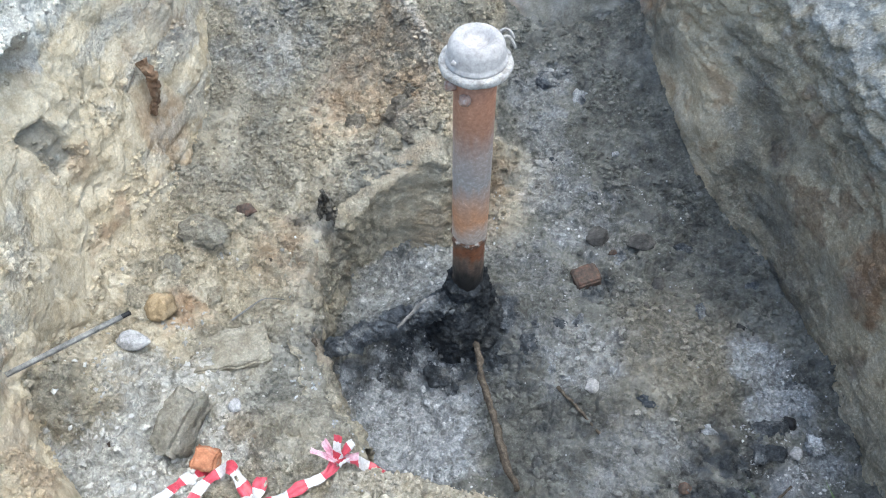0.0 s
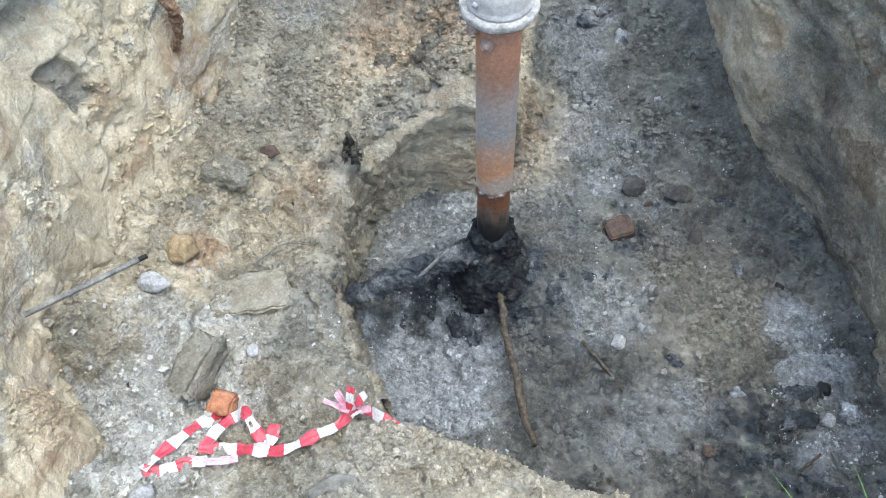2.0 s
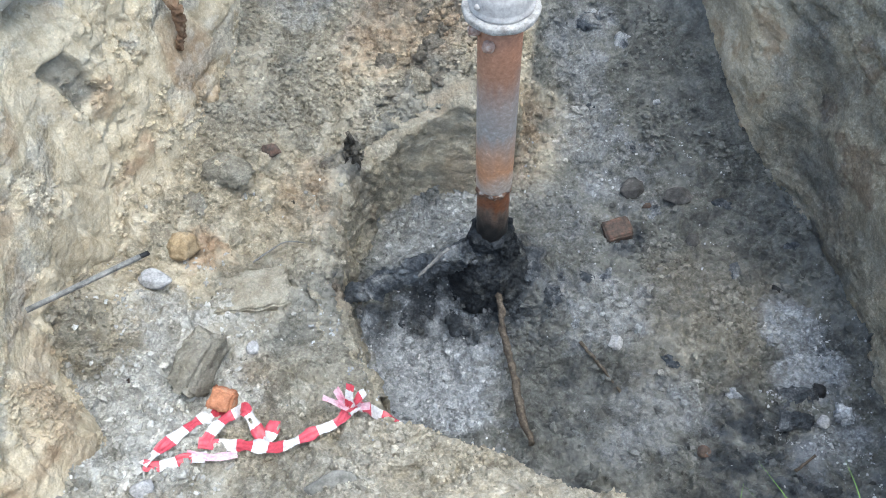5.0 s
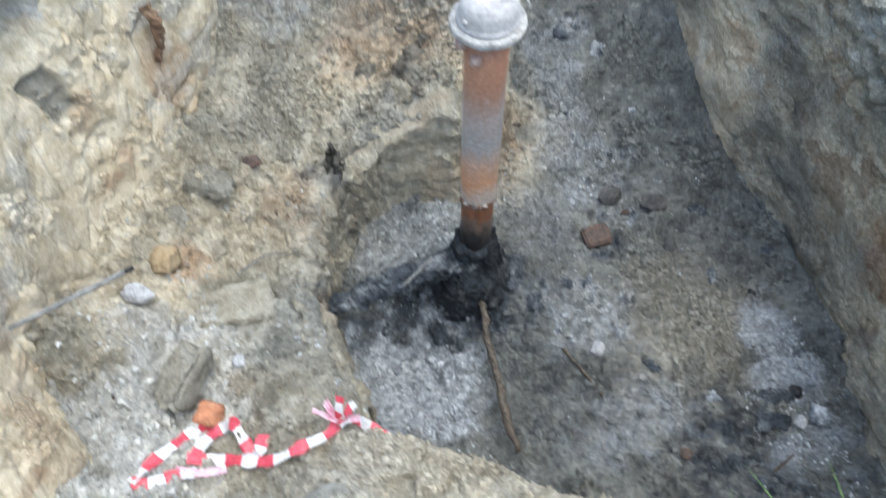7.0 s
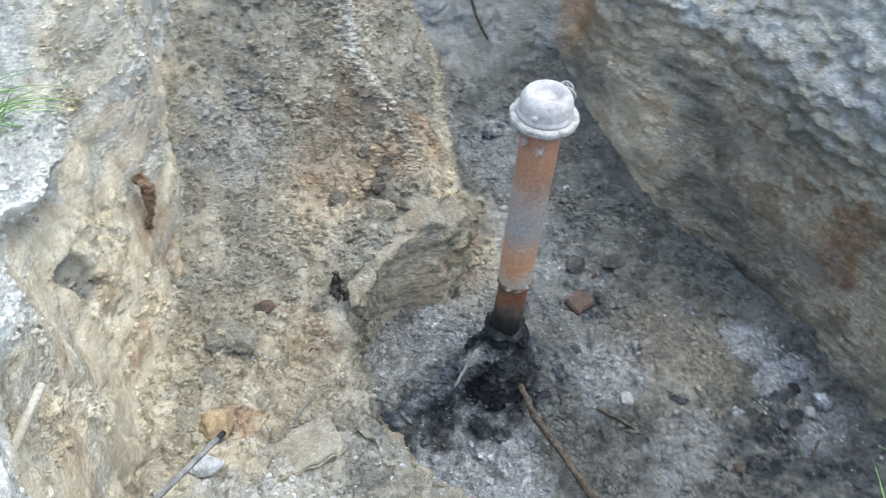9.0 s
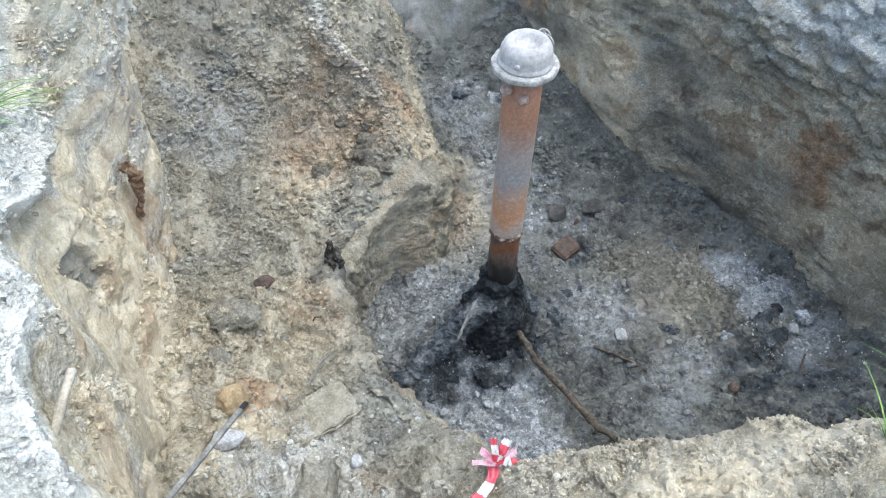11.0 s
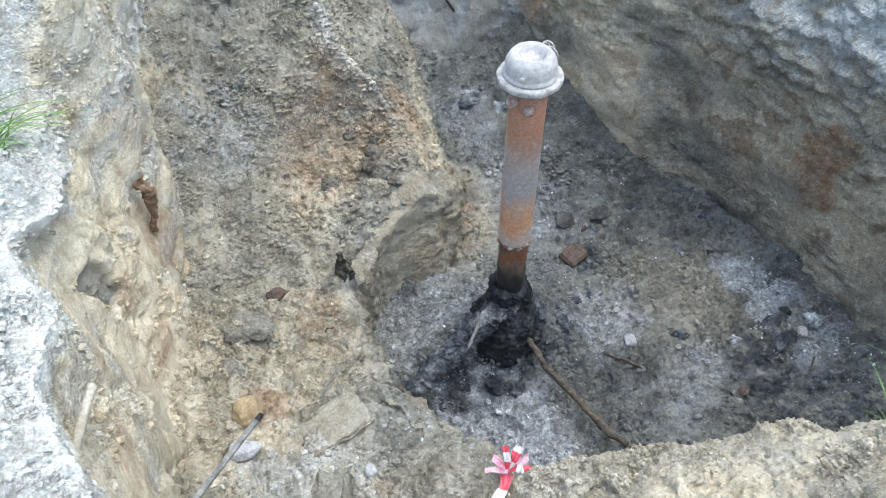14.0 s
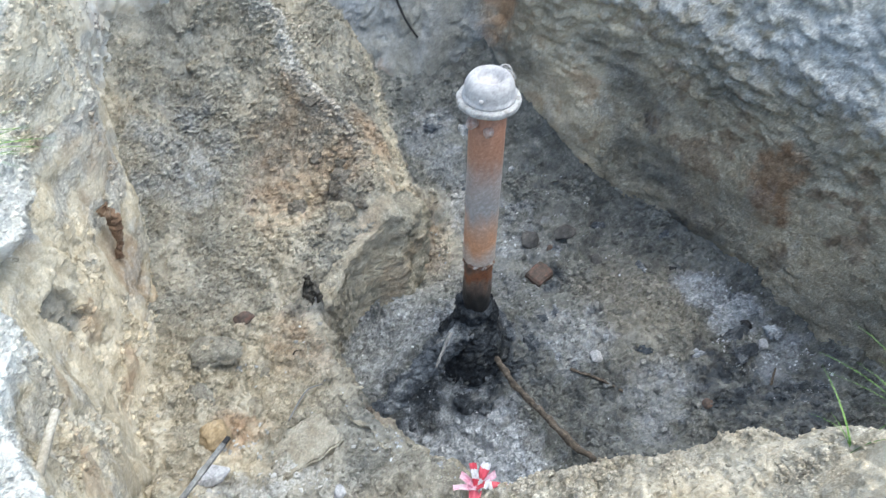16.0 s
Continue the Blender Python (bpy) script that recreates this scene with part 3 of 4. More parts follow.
    names = [("wall_west", "tall tan sandy earth wall of the pit"), ("wall_north", "grey clay earth wall behind the rubble"),
             ("wall_east", "dark sooty earth wall with ochre streaks"), ("wall_south", "sloping earth bank below the ground's edge")]
    start = next(k for k in range(count) if side[k] != side[k - 1])
    k = start
    while k < start + count:
        s = side[k % count]
        j = k
        while j < start + count and side[j % count] == s:
            j += 1
        rows = [i % count for i in range(k, j + 1)]
        keep = walls + 30
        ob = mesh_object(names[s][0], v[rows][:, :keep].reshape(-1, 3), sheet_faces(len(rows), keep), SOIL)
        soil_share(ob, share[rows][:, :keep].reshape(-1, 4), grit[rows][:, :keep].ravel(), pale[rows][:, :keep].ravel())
        made.append(tagged(ob, names[s][1], "earth wall", kind="structure"))
        k = j
    rows = list(range(count))
    g = v[:, walls + 29:]
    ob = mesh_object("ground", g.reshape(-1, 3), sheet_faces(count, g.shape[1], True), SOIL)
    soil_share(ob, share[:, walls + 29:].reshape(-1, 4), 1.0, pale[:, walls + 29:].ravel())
    tagged(ob, "dry trampled ground round the pit, painted near white for skylight", "ground", kind="structure")
    return made


WALLS = pit_walls()


# ---- standpipe ----
def lathe(profile, count=48, wobble=0.0, seed=0):
    """A turned body from (radius, height) pairs, with a little unevenness."""
    bm = bmesh.new()
    rings = []
    for r, z in profile:
        ring = []
        for k in range(count):
            a = 2 * math.pi * k / count
            rr = r + wobble * noise.noise((3 * math.cos(a) + seed, 3 * math.sin(a), z * 25))
            ring.append(bm.verts.new((rr * math.cos(a), rr * math.sin(a), z)))
        rings.append(ring)
    for a, b in zip(rings, rings[1:]):
        for k in range(count):
            bm.faces.new((a[k], a[(k + 1) % count], b[(k + 1) % count], b[k]))
    for ring, flip in ((rings[0], True), (rings[-1], False)):
        bm.faces.new(ring[::-1] if flip else ring)
    return bm


def rust_paint(name, bands, low=0.42):
    """Paint and rust in ragged bands up a pipe: (height, colour) pairs."""
    m, nt, b = principled(name, 0.48, 0.0, 0.5)
    tc = nt.nodes.new("ShaderNodeTexCoord")
    tc.name = "coord"
    sep = nt.nodes.new("ShaderNodeSeparateXYZ")
    nt.links.new(tc.outputs["Object"], sep.inputs["Vector"])
    runs = nt.nodes.new("ShaderNodeMapping")
    runs.inputs["Scale"].default_value = (1, 1, 0.3)
    nt.links.new(tc.outputs["Object"], runs.inputs["Vector"])
    noisy = noise_node(nt, 13, 6, 0.62)
    nt.links.new(runs.outputs["Vector"], noisy.inputs["Vector"])
    n = noisy.outputs["Fac"]
    add = nt.nodes.new("ShaderNodeMath")
    add.operation = "MULTIPLY_ADD"
    nt.links.new(n, add.inputs[0])
    add.inputs[1].default_value = 0.32
    nt.links.new(sep.outputs["Z"], add.inputs[2])
    lo, hi = -0.4, 1.6
    scaled = nt.nodes.new("ShaderNodeMapRange")
    scaled.inputs["From Min"].default_value, scaled.inputs["From Max"].default_value = lo, hi
    nt.links.new(add.outputs[0], scaled.inputs["Value"])
    c = ramp(nt, scaled.outputs["Result"], [((z + 0.16 - lo) / (hi - lo), col) for z, col in bands])
    spots = noise_node(nt, 60, 5, 0.7).outputs["Fac"]
    c = mix(nt, 1.0, c, ramp(nt, spots, [(0.28, (low, low * 0.91, low * 0.86)), (0.45, (0.85, 0.82, 0.8)), (0.6, (1.05, 1.05, 1.05)), (0.72, (1.5, 1.55, 1.6))]), "MULTIPLY")
    nt.links.new(c, b.inputs["Base Color"])
    bump(nt, b, spots, 0.5, 0.003)
    return m


PAINT = rust_paint("rusty_sleeve_paint", [(0.36, (0.4, 0.37, 0.35)), (0.45, (0.46, 0.38, 0.33)), (0.55, (0.5, 0.27, 0.155)), (0.66, (0.43, 0.29, 0.22)), (0.78, (0.31, 0.305, 0.31)), (0.93, (0.33, 0.285, 0.27)), (1.08, (0.34, 0.185, 0.125)), (1.3, (0.33, 0.15, 0.085))], 0.7)
RUST = rust_paint("bare_rust", [(-0.3, (0.01, 0.01, 0.011)), (0.14, (0.012, 0.012, 0.013)), (0.19, (0.06, 0.045, 0.038)), (0.24, (0.14, 0.1, 0.08)), (0.28, (0.17, 0.068, 0.034)), (0.33, (0.2, 0.078, 0.035)), (0.37, (0.11, 0.075, 0.06)), (0.42, (0.07, 0.04, 0.03))])
CAPWHITE = worn("chalky_white_cap", [(0.3, (0.33, 0.31, 0.31)), (0.5, (0.42, 0.4, 0.4)), (0.75, (0.5, 0.48, 0.48))], 9, 0.6, 0, 0.0008, grain_scale=55)
MORTAR = worn("limy_crust", [(0.3, (0.2, 0.185, 0.175)), (0.5, (0.37, 0.355, 0.345)), (0.75, (0.52, 0.51, 0.5))], 40, 0.95, 0, 0.006)


JOINT = worn("chipped_joint", [(0.35, (0.07, 0.04, 0.03)), (0.5, (0.16, 0.09, 0.06)), (0.56, (0.3, 0.27, 0.25)), (0.75, (0.42, 0.4, 0.38))], 38, 0.85, 0, 0.004)
LIMED = worn("lime_crusted_rust", [(0.3, (0.25, 0.12, 0.08)), (0.5, (0.36, 0.25, 0.21)), (0.7, (0.5, 0.45, 0.42))], 40, 0.9, 0, 0.004)
HOLLOWDARK = worn("dark_hollow_earth", [(0.3, (0.012, 0.012, 0.012)), (0.48, (0.045, 0.042, 0.038)), (0.6, (0.12, 0.112, 0.098)), (0.8, (0.2, 0.19, 0.17))], 13, 0.85, 0, 0.008)


def standpipe():
    t = thing("standpipe", "rusty steel standpipe with chalky white domed cap rising from the soil", "pipe")
    lower = part("lower_pipe", lathe([(0.073, z) for z in np.linspace(-0.45, 0.43, 44)], 56, 0.005, 3), RUST, t, "dark flaking rusty lower pipe")
    r = 0.0795
    part("sleeve", lathe([(r - 0.006, 0.4), (r - 0.001, 0.402), (r, 0.41), (r, 0.5), (r, 0.7), (r, 0.9), (r, 1.1), (r, 1.327)], 64, 0.0012, 5), PAINT, t, "grey and orange rust-stained upper pipe")
    part("weld_ring", lathe([(0.068, 0.366), (0.076, 0.374), (0.0805, 0.388), (0.079, 0.4), (0.07, 0.41)], 96, 0.014, 9), JOINT, lower, "ragged pale chipped joint")
    f = 0.133
    part("flange", lathe([(0.07, 1.312), (0.09, 1.314), (0.105, 1.322), (f - 0.012, 1.33), (f - 0.002, 1.334), (f, 1.339), (f, 1.354), (f - 0.003, 1.359), (0.115, 1.361), (0.08, 1.364)], 110, 0.005, 11), MORTAR, t, "crusted whitish flange ring")
    c = 0.104
    cap = part("cap", lathe([(c + 0.006, 1.36), (c + 0.008, 1.372), (c + 0.002, 1.378), (c, 1.386), (c, 1.408), (c - 0.004, 1.427), (c - 0.011, 1.442), (c - 0.02, 1.453), (c - 0.031, 1.459),
                             (c - 0.041, 1.458), (c - 0.05, 1.45), (c - 0.057, 1.438), (c - 0.065, 1.428), (c - 0.08, 1.423), (0.004, 1.422)], 72, 0.001, 13), CAPWHITE, t, "domed white cap with dished top")
    for a, rr, z, s, name, host in ((197, 0.09, 1.268, 0.027, "lug", t), (244, 0.085, 1.238, 0.024, "lug", t), (222, 0.106, 1.398, 0.011, "stud", cap)):
        bm = bmesh.new()
        bmesh.ops.create_icosphere(bm, subdivisions=2, radius=s)
        for v in bm.verts:
            v.co *= 1 + 0.35 * noise.noise(v.co * 90 + Vector((a, 0, 0)))
        bmesh.ops.translate(bm, verts=bm.verts, vec=(rr * math.cos(radians(a)), rr * math.sin(radians(a)), z))
        part(name, bm, LIMED if host is t else CAPWHITE, host)
    # the twisted end of a tie wire by the cap
    wires = [((0.075, 0.06, 1.428), (0.1, 0.07, 1.437), (0.122, 0.06, 1.43), (0.132, 0.05, 1.41)), ((0.08, 0.065, 1.42), (0.105, 0.085, 1.424), (0.125, 0.08, 1.405), (0.12, 0.09, 1.39)), ((0.085, 0.05, 1.415), (0.112, 0.052, 1.42), (0.13, 0.035, 1.405), (0.137, 0.03, 1.385))]
    for pts in wires:
        part("tie_wire", tube(pts, 0.005, 6), MORTAR, cap, "whitened twist of wire")
    return t


def tube(points, radius, sides=8, taper=0.0, wob=0.0, seed=0, steps=6):
    """A round bar along a smooth line through the points."""
    pts = [Vector(p) for p in points]
    path = []
    for k in range(len(pts) - 1):
        a, b, c, d = pts[max(k - 1, 0)], pts[k], pts[k + 1], pts[min(k + 2, len(pts) - 1)]
        for s in range(steps + (k == len(pts) - 2)):
            t = s / steps
            path.append(0.5 * (2 * b + (c - a) * t + (2 * a - 5 * b + 4 * c - d) * t * t + (3 * b - a - 3 * c + d) * t ** 3))
    bm = bmesh.new()
    rings = []
    for k, p in enumerate(path):
        way = (path[min(k + 1, len(path) - 1)] - path[max(k - 1, 0)]).normalized()
        u = way.orthogonal() if k == 0 else (u - way * u.dot(way))
        u.normalize()
        w = way.cross(u)
        r = radius * (1 - taper * k / (len(path) - 1))
        ring = []
        for q in range(sides):
            a = 2 * math.pi * q / sides
            d = u * math.cos(a) + w * math.sin(a)
            ring.append(bm.verts.new(p + d * r * (1 + wob * noise.noise((p + d * 0.02) * 14 + Vector((seed, 0, 0))))))
        rings.append(ring)
    for a, b in zip(rings, rings[1:]):
        for q in range(sides):
            bm.faces.new((a[q], a[(q + 1) % sides], b[(q + 1) % sides], b[q]))
    bm.faces.new(rings[0][::-1])
    bm.faces.new(rings[-1])
    return bm


standpipe()


# ---- loose things in the pit ----
STONE = worn("pale_stone", [(0.3, (0.22, 0.22, 0.23)), (0.5, (0.34, 0.34, 0.355)), (0.75, (0.46, 0.46, 0.475))], 22, 0.9, 0, 0.004)
GREYSTONE = worn("grey_stone", [(0.3, (0.1, 0.098, 0.09)), (0.5, (0.19, 0.185, 0.17)), (0.75, (0.3, 0.29, 0.27))], 18, 0.92, 0, 0.006)
DARKSTONE = worn("sooty_stone", [(0.3, (0.03, 0.03, 0.032)), (0.55, (0.075, 0.073, 0.073)), (0.8, (0.17, 0.165, 0.16))], 18, 0.85, 0, 0.006)
COAL = worn("coal", [(0.3, (0.006, 0.006, 0.007)), (0.7, (0.03, 0.03, 0.034))], 20, 0.55, 0, 0.004)
BRICKRED = worn("orange_brick", [(0.3, (0.3, 0.13, 0.075)), (0.55, (0.44, 0.2, 0.115)), (0.8, (0.5, 0.34, 0.25))], 30, 0.9, 0, 0.004)
BRICKDIM = worn("dirty_red_brick", [(0.3, (0.05, 0.04, 0.036)), (0.5, (0.085, 0.066, 0.058)), (0.62, (0.13, 0.078, 0.062)), (0.8, (0.19, 0.17, 0.155))], 30, 0.92, 0, 0.005)
CLAYLUMP = worn("ochre_clay", [(0.3, (0.2, 0.15, 0.09)), (0.5, (0.31, 0.235, 0.145)), (0.75, (0.4, 0.33, 0.23))], 14, 0.95, 0, 0.006)
BARK = worn("damp_bark", [(0.3, (0.03, 0.025, 0.021)), (0.5, (0.075, 0.061, 0.049)), (0.75, (0.17, 0.145, 0.12))], 14, 0.9, 0, 0.006, stretch=(3, 3, 3))
GREYWOOD = worn("weathered_grey_wood", [(0.3, (0.08, 0.08, 0.08)), (0.5, (0.18, 0.178, 0.175)), (0.75, (0.34, 0.335, 0.32))], 20, 0.85, 0, 0.004)
PALEWOOD = worn("pale_weathered_wood", [(0.3, (0.27, 0.235, 0.18)), (0.5, (0.4, 0.36, 0.3)), (0.75, (0.56, 0.53, 0.47))], 16, 0.85, 0, 0.004)
ROOTRED = worn("rusty_root", [(0.3, (0.09, 0.055, 0.035)), (0.5, (0.2, 0.125, 0.08)), (0.75, (0.31, 0.24, 0.17))], 20, 0.9, 0, 0.006)
RUBBER = worn("black_cable", [(0.3, (0.015, 0.015, 0.016)), (0.7, (0.04, 0.04, 0.042))], 20, 0.6, 0, 0.001)


def lump(size, seed, jag=0.35, fine=0.12, sub=3, cuts=0):
    """A broken stone or clod: a ball pushed about, with flat broken faces."""
    bm = bmesh.new()
    bmesh.ops.create_icosphere(bm, subdivisions=sub, radius=1)
    rnd = random.Random(seed)
    planes = []
    for _ in range(cuts):
        n = Vector((rnd.gauss(0, 1), rnd.gauss(0, 1), rnd.gauss(0, 1))).normalized()
        planes.append((n, rnd.uniform(0.5, 0.8)))
    off = Vector((seed * 3.1, seed * 1.7, 0))
    for v in bm.verts:
        d = v.co.copy()
        r = 1 + jag * noise.noise(d * 1.3 + off) + fine * noise.noise(d * 4 + off)
        p = d * r
        for n, h in planes:
            over = p.dot(n) - h
            if over > 0:
                p -= n * over * 0.9
        v.co = Vector((p.x * size[0] / 2, p.y * size[1] / 2, p.z * size[2] / 2))
    return bm


def single(name, bm, material, at, label, category, turn=(0, 0, 0), group=""):
    """A thing of one piece, set at its place."""
    me = bpy.data.meshes.new(name)
    bm.to_mesh(me)
    bm.free()
    me.materials.append(material)
    me.polygons.foreach_set("use_smooth", [True] * len(me.polygons))
    ob = new(name, me)
    ob.matrix_world = pose(*at, *turn)
    return tagged(ob, label, category, group)


def crust(bm, big, small):
    for v in bm.verts:
        p = v.co.copy()
        for k, (f, a) in enumerate(((8, big), (20, big * 0.6), (48, small), (105, small * 0.6))):
            q = p * f
            v.co += a * Vector((noise.noise(q), noise.noise(q + Vector((7, 0, 0))), noise.noise(q + Vector((0, 7, 0)))))
    return bm


def on_floor(x, y, up=0.0):
    """A place on the soil, sunk in a little."""
    return (x, y, ground_z(x, y) + up - 0.012)


def block(size, seed, chip=0.006, cuts=6):
    """A box with worn, chipped edges."""
    bm = bmesh.new()
    bmesh.ops.create_cube(bm, size=1)
    for v in bm.verts:
        v.co = Vector((v.co.x * size[0], v.co.y * size[1], v.co.z * size[2]))
    bmesh.ops.bevel(bm, geom=bm.edges[:], offset=min(size) * 0.12, segments=2, affect="EDGES")
    bmesh.ops.subdivide_edges(bm, edges=bm.edges[:], cuts=cuts, use_grid_fill=True)
    for v in bm.verts:
        n = noise.noise(v.co * 18 + Vector((seed, seed * 2, 0))) + 0.5 * noise.noise(v.co * 55 + Vector((seed, 0, 0)))
        v.co += v.co.normalized() * n * chip
    return bm


# tarred lump round the pipe's foot and the tarred branch that leaves it
def blackened(ob, tone=-0.25, ash=0.0, warm=0.0):
    """Oily soil: mostly sooty, with the crumbs and grain of the ground."""
    n = len(ob.data.vertices)
    co = np.empty(n * 3)
    ob.data.vertices.foreach_get("co", co)
    p = co.reshape(-1, 3) + np.array(ob.location)
    patch = fbm(p + 11, 9.0, 3)
    share = np.stack([ash + 0.5 * patch, 0.95 - 0.9 * np.maximum(patch, 0), warm + 0 * patch, 0 * patch], 1)
    soil_share(ob, share, 1.0, 0.0, tone + 0.5 * fbm(p + 15, 6.0, 2))
    return ob


tar = lathe([(0.22, -0.42)] + [(0.2 - 0.105 * ss(-0.32, 0.02, z) ** 0.7, z) for z in np.linspace(-0.38, 0.04, 72)] + [(0.074, 0.052)], 160, 0.0, 4)
blackened(single("tar_lump", crust(tar, 0.03, 0.015), SOIL, (0, 0, 0), "black tarry crust caked round the foot of the pipe", "tar"), -0.3)
limb = tube([(-0.03, -0.03, -0.08), (-0.16, -0.08, -0.1), (-0.36, -0.14, -0.15), (-0.55, -0.19, -0.22), (-0.82, -0.25, -0.34)], 0.062, 60, 0.3, 0.0, 2, 34)
blackened(single("branch_pipe", crust(limb, 0.034, 0.018), SOIL, (0, 0, 0), "buried side pipe caked with black tarry soil", "pipe"), 0.3, 0.08)
for k, (x, y, w) in enumerate(((-0.12, -0.2, 0.14), (0.13, -0.13, 0.13), (0.2, 0.02, 0.15), (-0.3, -0.08, 0.13), (0.12, 0.13, 0.12), (-0.45, -0.12, 0.12), (0.3, -0.1, 0.1), (-0.05, -0.28, 0.1), (0.22, 0.14, 0.09), (-0.22, 0.0, 0.1), (0.36, 0.06, 0.08))):
    blackened(single("tarry_clod", crust(lump((w * 1.3, w, w * 0.8), 120 + k, 0.5, 0.3, 4, 4), 0.014, 0.01), SOIL, on_floor(x, y, -0.03), "blackened clod of oily soil beside the pipe", "clod", (0, 0, 40 * k), "tarry clods"), 0.05 + 0.1 * (k % 3), 0.12, 0.1)
single("pale_twig", crust(tube([(-0.2, -0.1, 0.0), (-0.27, -0.15, -0.04), (-0.34, -0.21, -0.08)], 0.011, 9, 0.4, 0.3, 3, 8), 0.008, 0.004), GREYWOOD, (0, 0, 0), "pale peeled twig lying on the tarred side pipe", "twig", group="twigs")

# sticks and roots
single("branch", crust(tube([(0.03, -0.15, -0.27), (0.06, -0.25, -0.32), (0.1, -0.42, -0.36), (0.135, -0.56, -0.37), (0.17, -0.72, -0.37), (0.225, -0.9, -0.37)], 0.018, 14, 0.1, 0.3, 3, 10), 0.014, 0.005), BARK, (0, 0, 0), "brown damp stick lying across the ash hollow", "stick")
stake = thing("wooden_lath", "weathered grey wooden lath leaning out of the soil", "lath")
bm = block((0.46, 0.021, 0.014), 5, 0.003, 8)
single_m = (Vector((-1.76, -0.79, 0.5)), Vector((-1.425, -0.5, 0.45)))
mid = (single_m[0] + single_m[1]) / 2
way = (single_m[1] - single_m[0])
stake.matrix_world = Matrix.Translation(mid) @ way.to_track_quat("X", "Z").to_matrix().to_4x4()
part("lath_board", bm, GREYWOOD, stake)
bm = block((0.05, 0.018, 0.013), 9, 0.003, 4)
bmesh.ops.translate(bm, verts=bm.verts, vec=(0.24, 0, 0))
part("split_end", bm, COAL, stake, "charred split end")
single("wooden_stake", tube([(-1.95, -0.745, 1.026), (-1.9, -0.645, 1.053), (-1.85, -0.545, 1.08)], 0.017, 7, 0.15, 0.25, 6), PALEWOOD, (0, 0, 0), "pale weathered wooden stake against the earth wall", "stake")
single("root_stub", crust(tube([(-1.6, 0.84, 0.68), (-1.565, 0.82, 0.62), (-1.57, 0.79, 0.52), (-1.6, 0.77, 0.42)], 0.026, 24, 0.35, 0.5, 8, 20), 0.022, 0.014), ROOTRED, (0, 0, 0), "rust-brown rotten root stub in the earth wall", "root")
single("thin_root", tube([(-1.12, -0.22, ground_z(-1.12, -0.22) + 0.012), (-1.05, -0.15, ground_z(-1.05, -0.15) + 0.03), (-0.98, -0.1, 0.0), (-0.9, -0.07, -0.05)], 0.005, 6, 0.5, 0.2, 1), GREYWOOD, (0, 0, 0), "thin grey bent root on the ledge", "root", group="thin roots")
single("thin_root", tube([(-0.98, 0.12, ground_z(-0.98, 0.12)), (-0.97, 0.1, 0.06), (-0.95, 0.06, 0.1), (-0.955, 0.04, 0.14)], 0.004, 6, 0.5, 0.2, 1), BARK, (0, 0, 0), "thin dark root standing out of the ledge", "root", group="thin roots")
single("thin_root", tube([(-0.74, -0.27, -0.1), (-0.72, -0.3, -0.2), (-0.73, -0.34, -0.3), (-0.72, -0.36, -0.42)], 0.016, 8, 0.3, 0.4, 1), BARK, (0, 0, 0), "thick grey root hanging over the hollow's edge", "root", group="thin roots")
single("black_cable", tube([(0.36, 2.2, 1.1), (0.427, 2.09, 0.827), (0.469, 2.035, 0.66), (0.51, 1.985, 0.526), (0.578, 1.955, 0.4)], 0.011, 8, 0.3, 0.1, 1), RUBBER, (0, 0, 0), "black cable end hanging down the clay wall", "cable")
# a dark-coloured lump put where the ledge's edge has a shaded hollow
single("hollow_lump", crust(lump((0.13, 0.15, 0.4), 21, 0.45, 0.35, 5), 0.04, 0.02), HOLLOWDARK, (-0.76, 0.5, -0.17), "dark lump standing for the shaded hollow in the ledge's broken edge", "stump")

single("twig", crust(tube([(0.47, -0.32, ground_z(0.47, -0.32) + 0.012), (0.54, -0.42, ground_z(0.54, -0.42) + 0.016), (0.6, -0.5, ground_z(0.6, -0.5) + 0.01), (0.66, -0.58, ground_z(0.66, -0.58))], 0.01, 9, 0.3, 0.3, 4, 8), 0.008, 0.004), BARK, (0, 0, 0), "dark damp twig lying on the sooty floor", "twig", group="twigs")
single("twig", crust(tube([(1.42, -0.91, ground_z(1.42, -0.91) + 0.01), (1.47, -0.875, ground_z(1.47, -0.875) + 0.02), (1.52, -0.84, ground_z(1.52, -0.84) + 0.03)], 0.007, 8, 0.2, 0.3, 4, 6), 0.004, 0.003), BARK, (0, 0, 0), "short rust-brown twig on dark soil", "twig", group="twigs")

# stones, bricks and clods
single("white_stone", lump((0.15, 0.095, 0.075), 31, 0.25, 0.06, 4, 5), STONE, on_floor(-1.515, -0.39, 0.03), "smooth pale grey stone lying on the ledge", "stone", (0, 8, 12))
single("white_pebble", lump((0.07, 0.06, 0.055), 32, 0.3, 0.1, 3, 4), STONE, on_floor(-1.035, -0.65, 0.035), "small whitish stone on bare soil", "stone", (0, 0, 40))
single("orange_brick_piece", crust(block((0.1, 0.085, 0.065), 33, 0.008), 0.012, 0.004), BRICKRED, on_floor(-1.11, -0.905, 0.04), "broken orange brick lying beside the barrier tape", "brick", (25, 12, -8))
single("dirty_brick", block((0.15, 0.12, 0.068), 34, 0.006), BRICKDIM, on_floor(0.69, 0.39, 0.03), "sooty dark red brick half sunk in the soil", "brick", (8, -6, 18))
block_thing = single("stone_block", crust(block((0.14, 0.27, 0.13), 35, 0.016), 0.022, 0.01), SOIL, on_floor(-1.235, -0.76, 0.04), "rough earthy grey block lying by the brick", "block", (14, -10, -22))
soil_share(block_thing, np.tile([0.08, 0.1, 0.22, 0.12], (len(block_thing.data.vertices), 1)), 0.8)
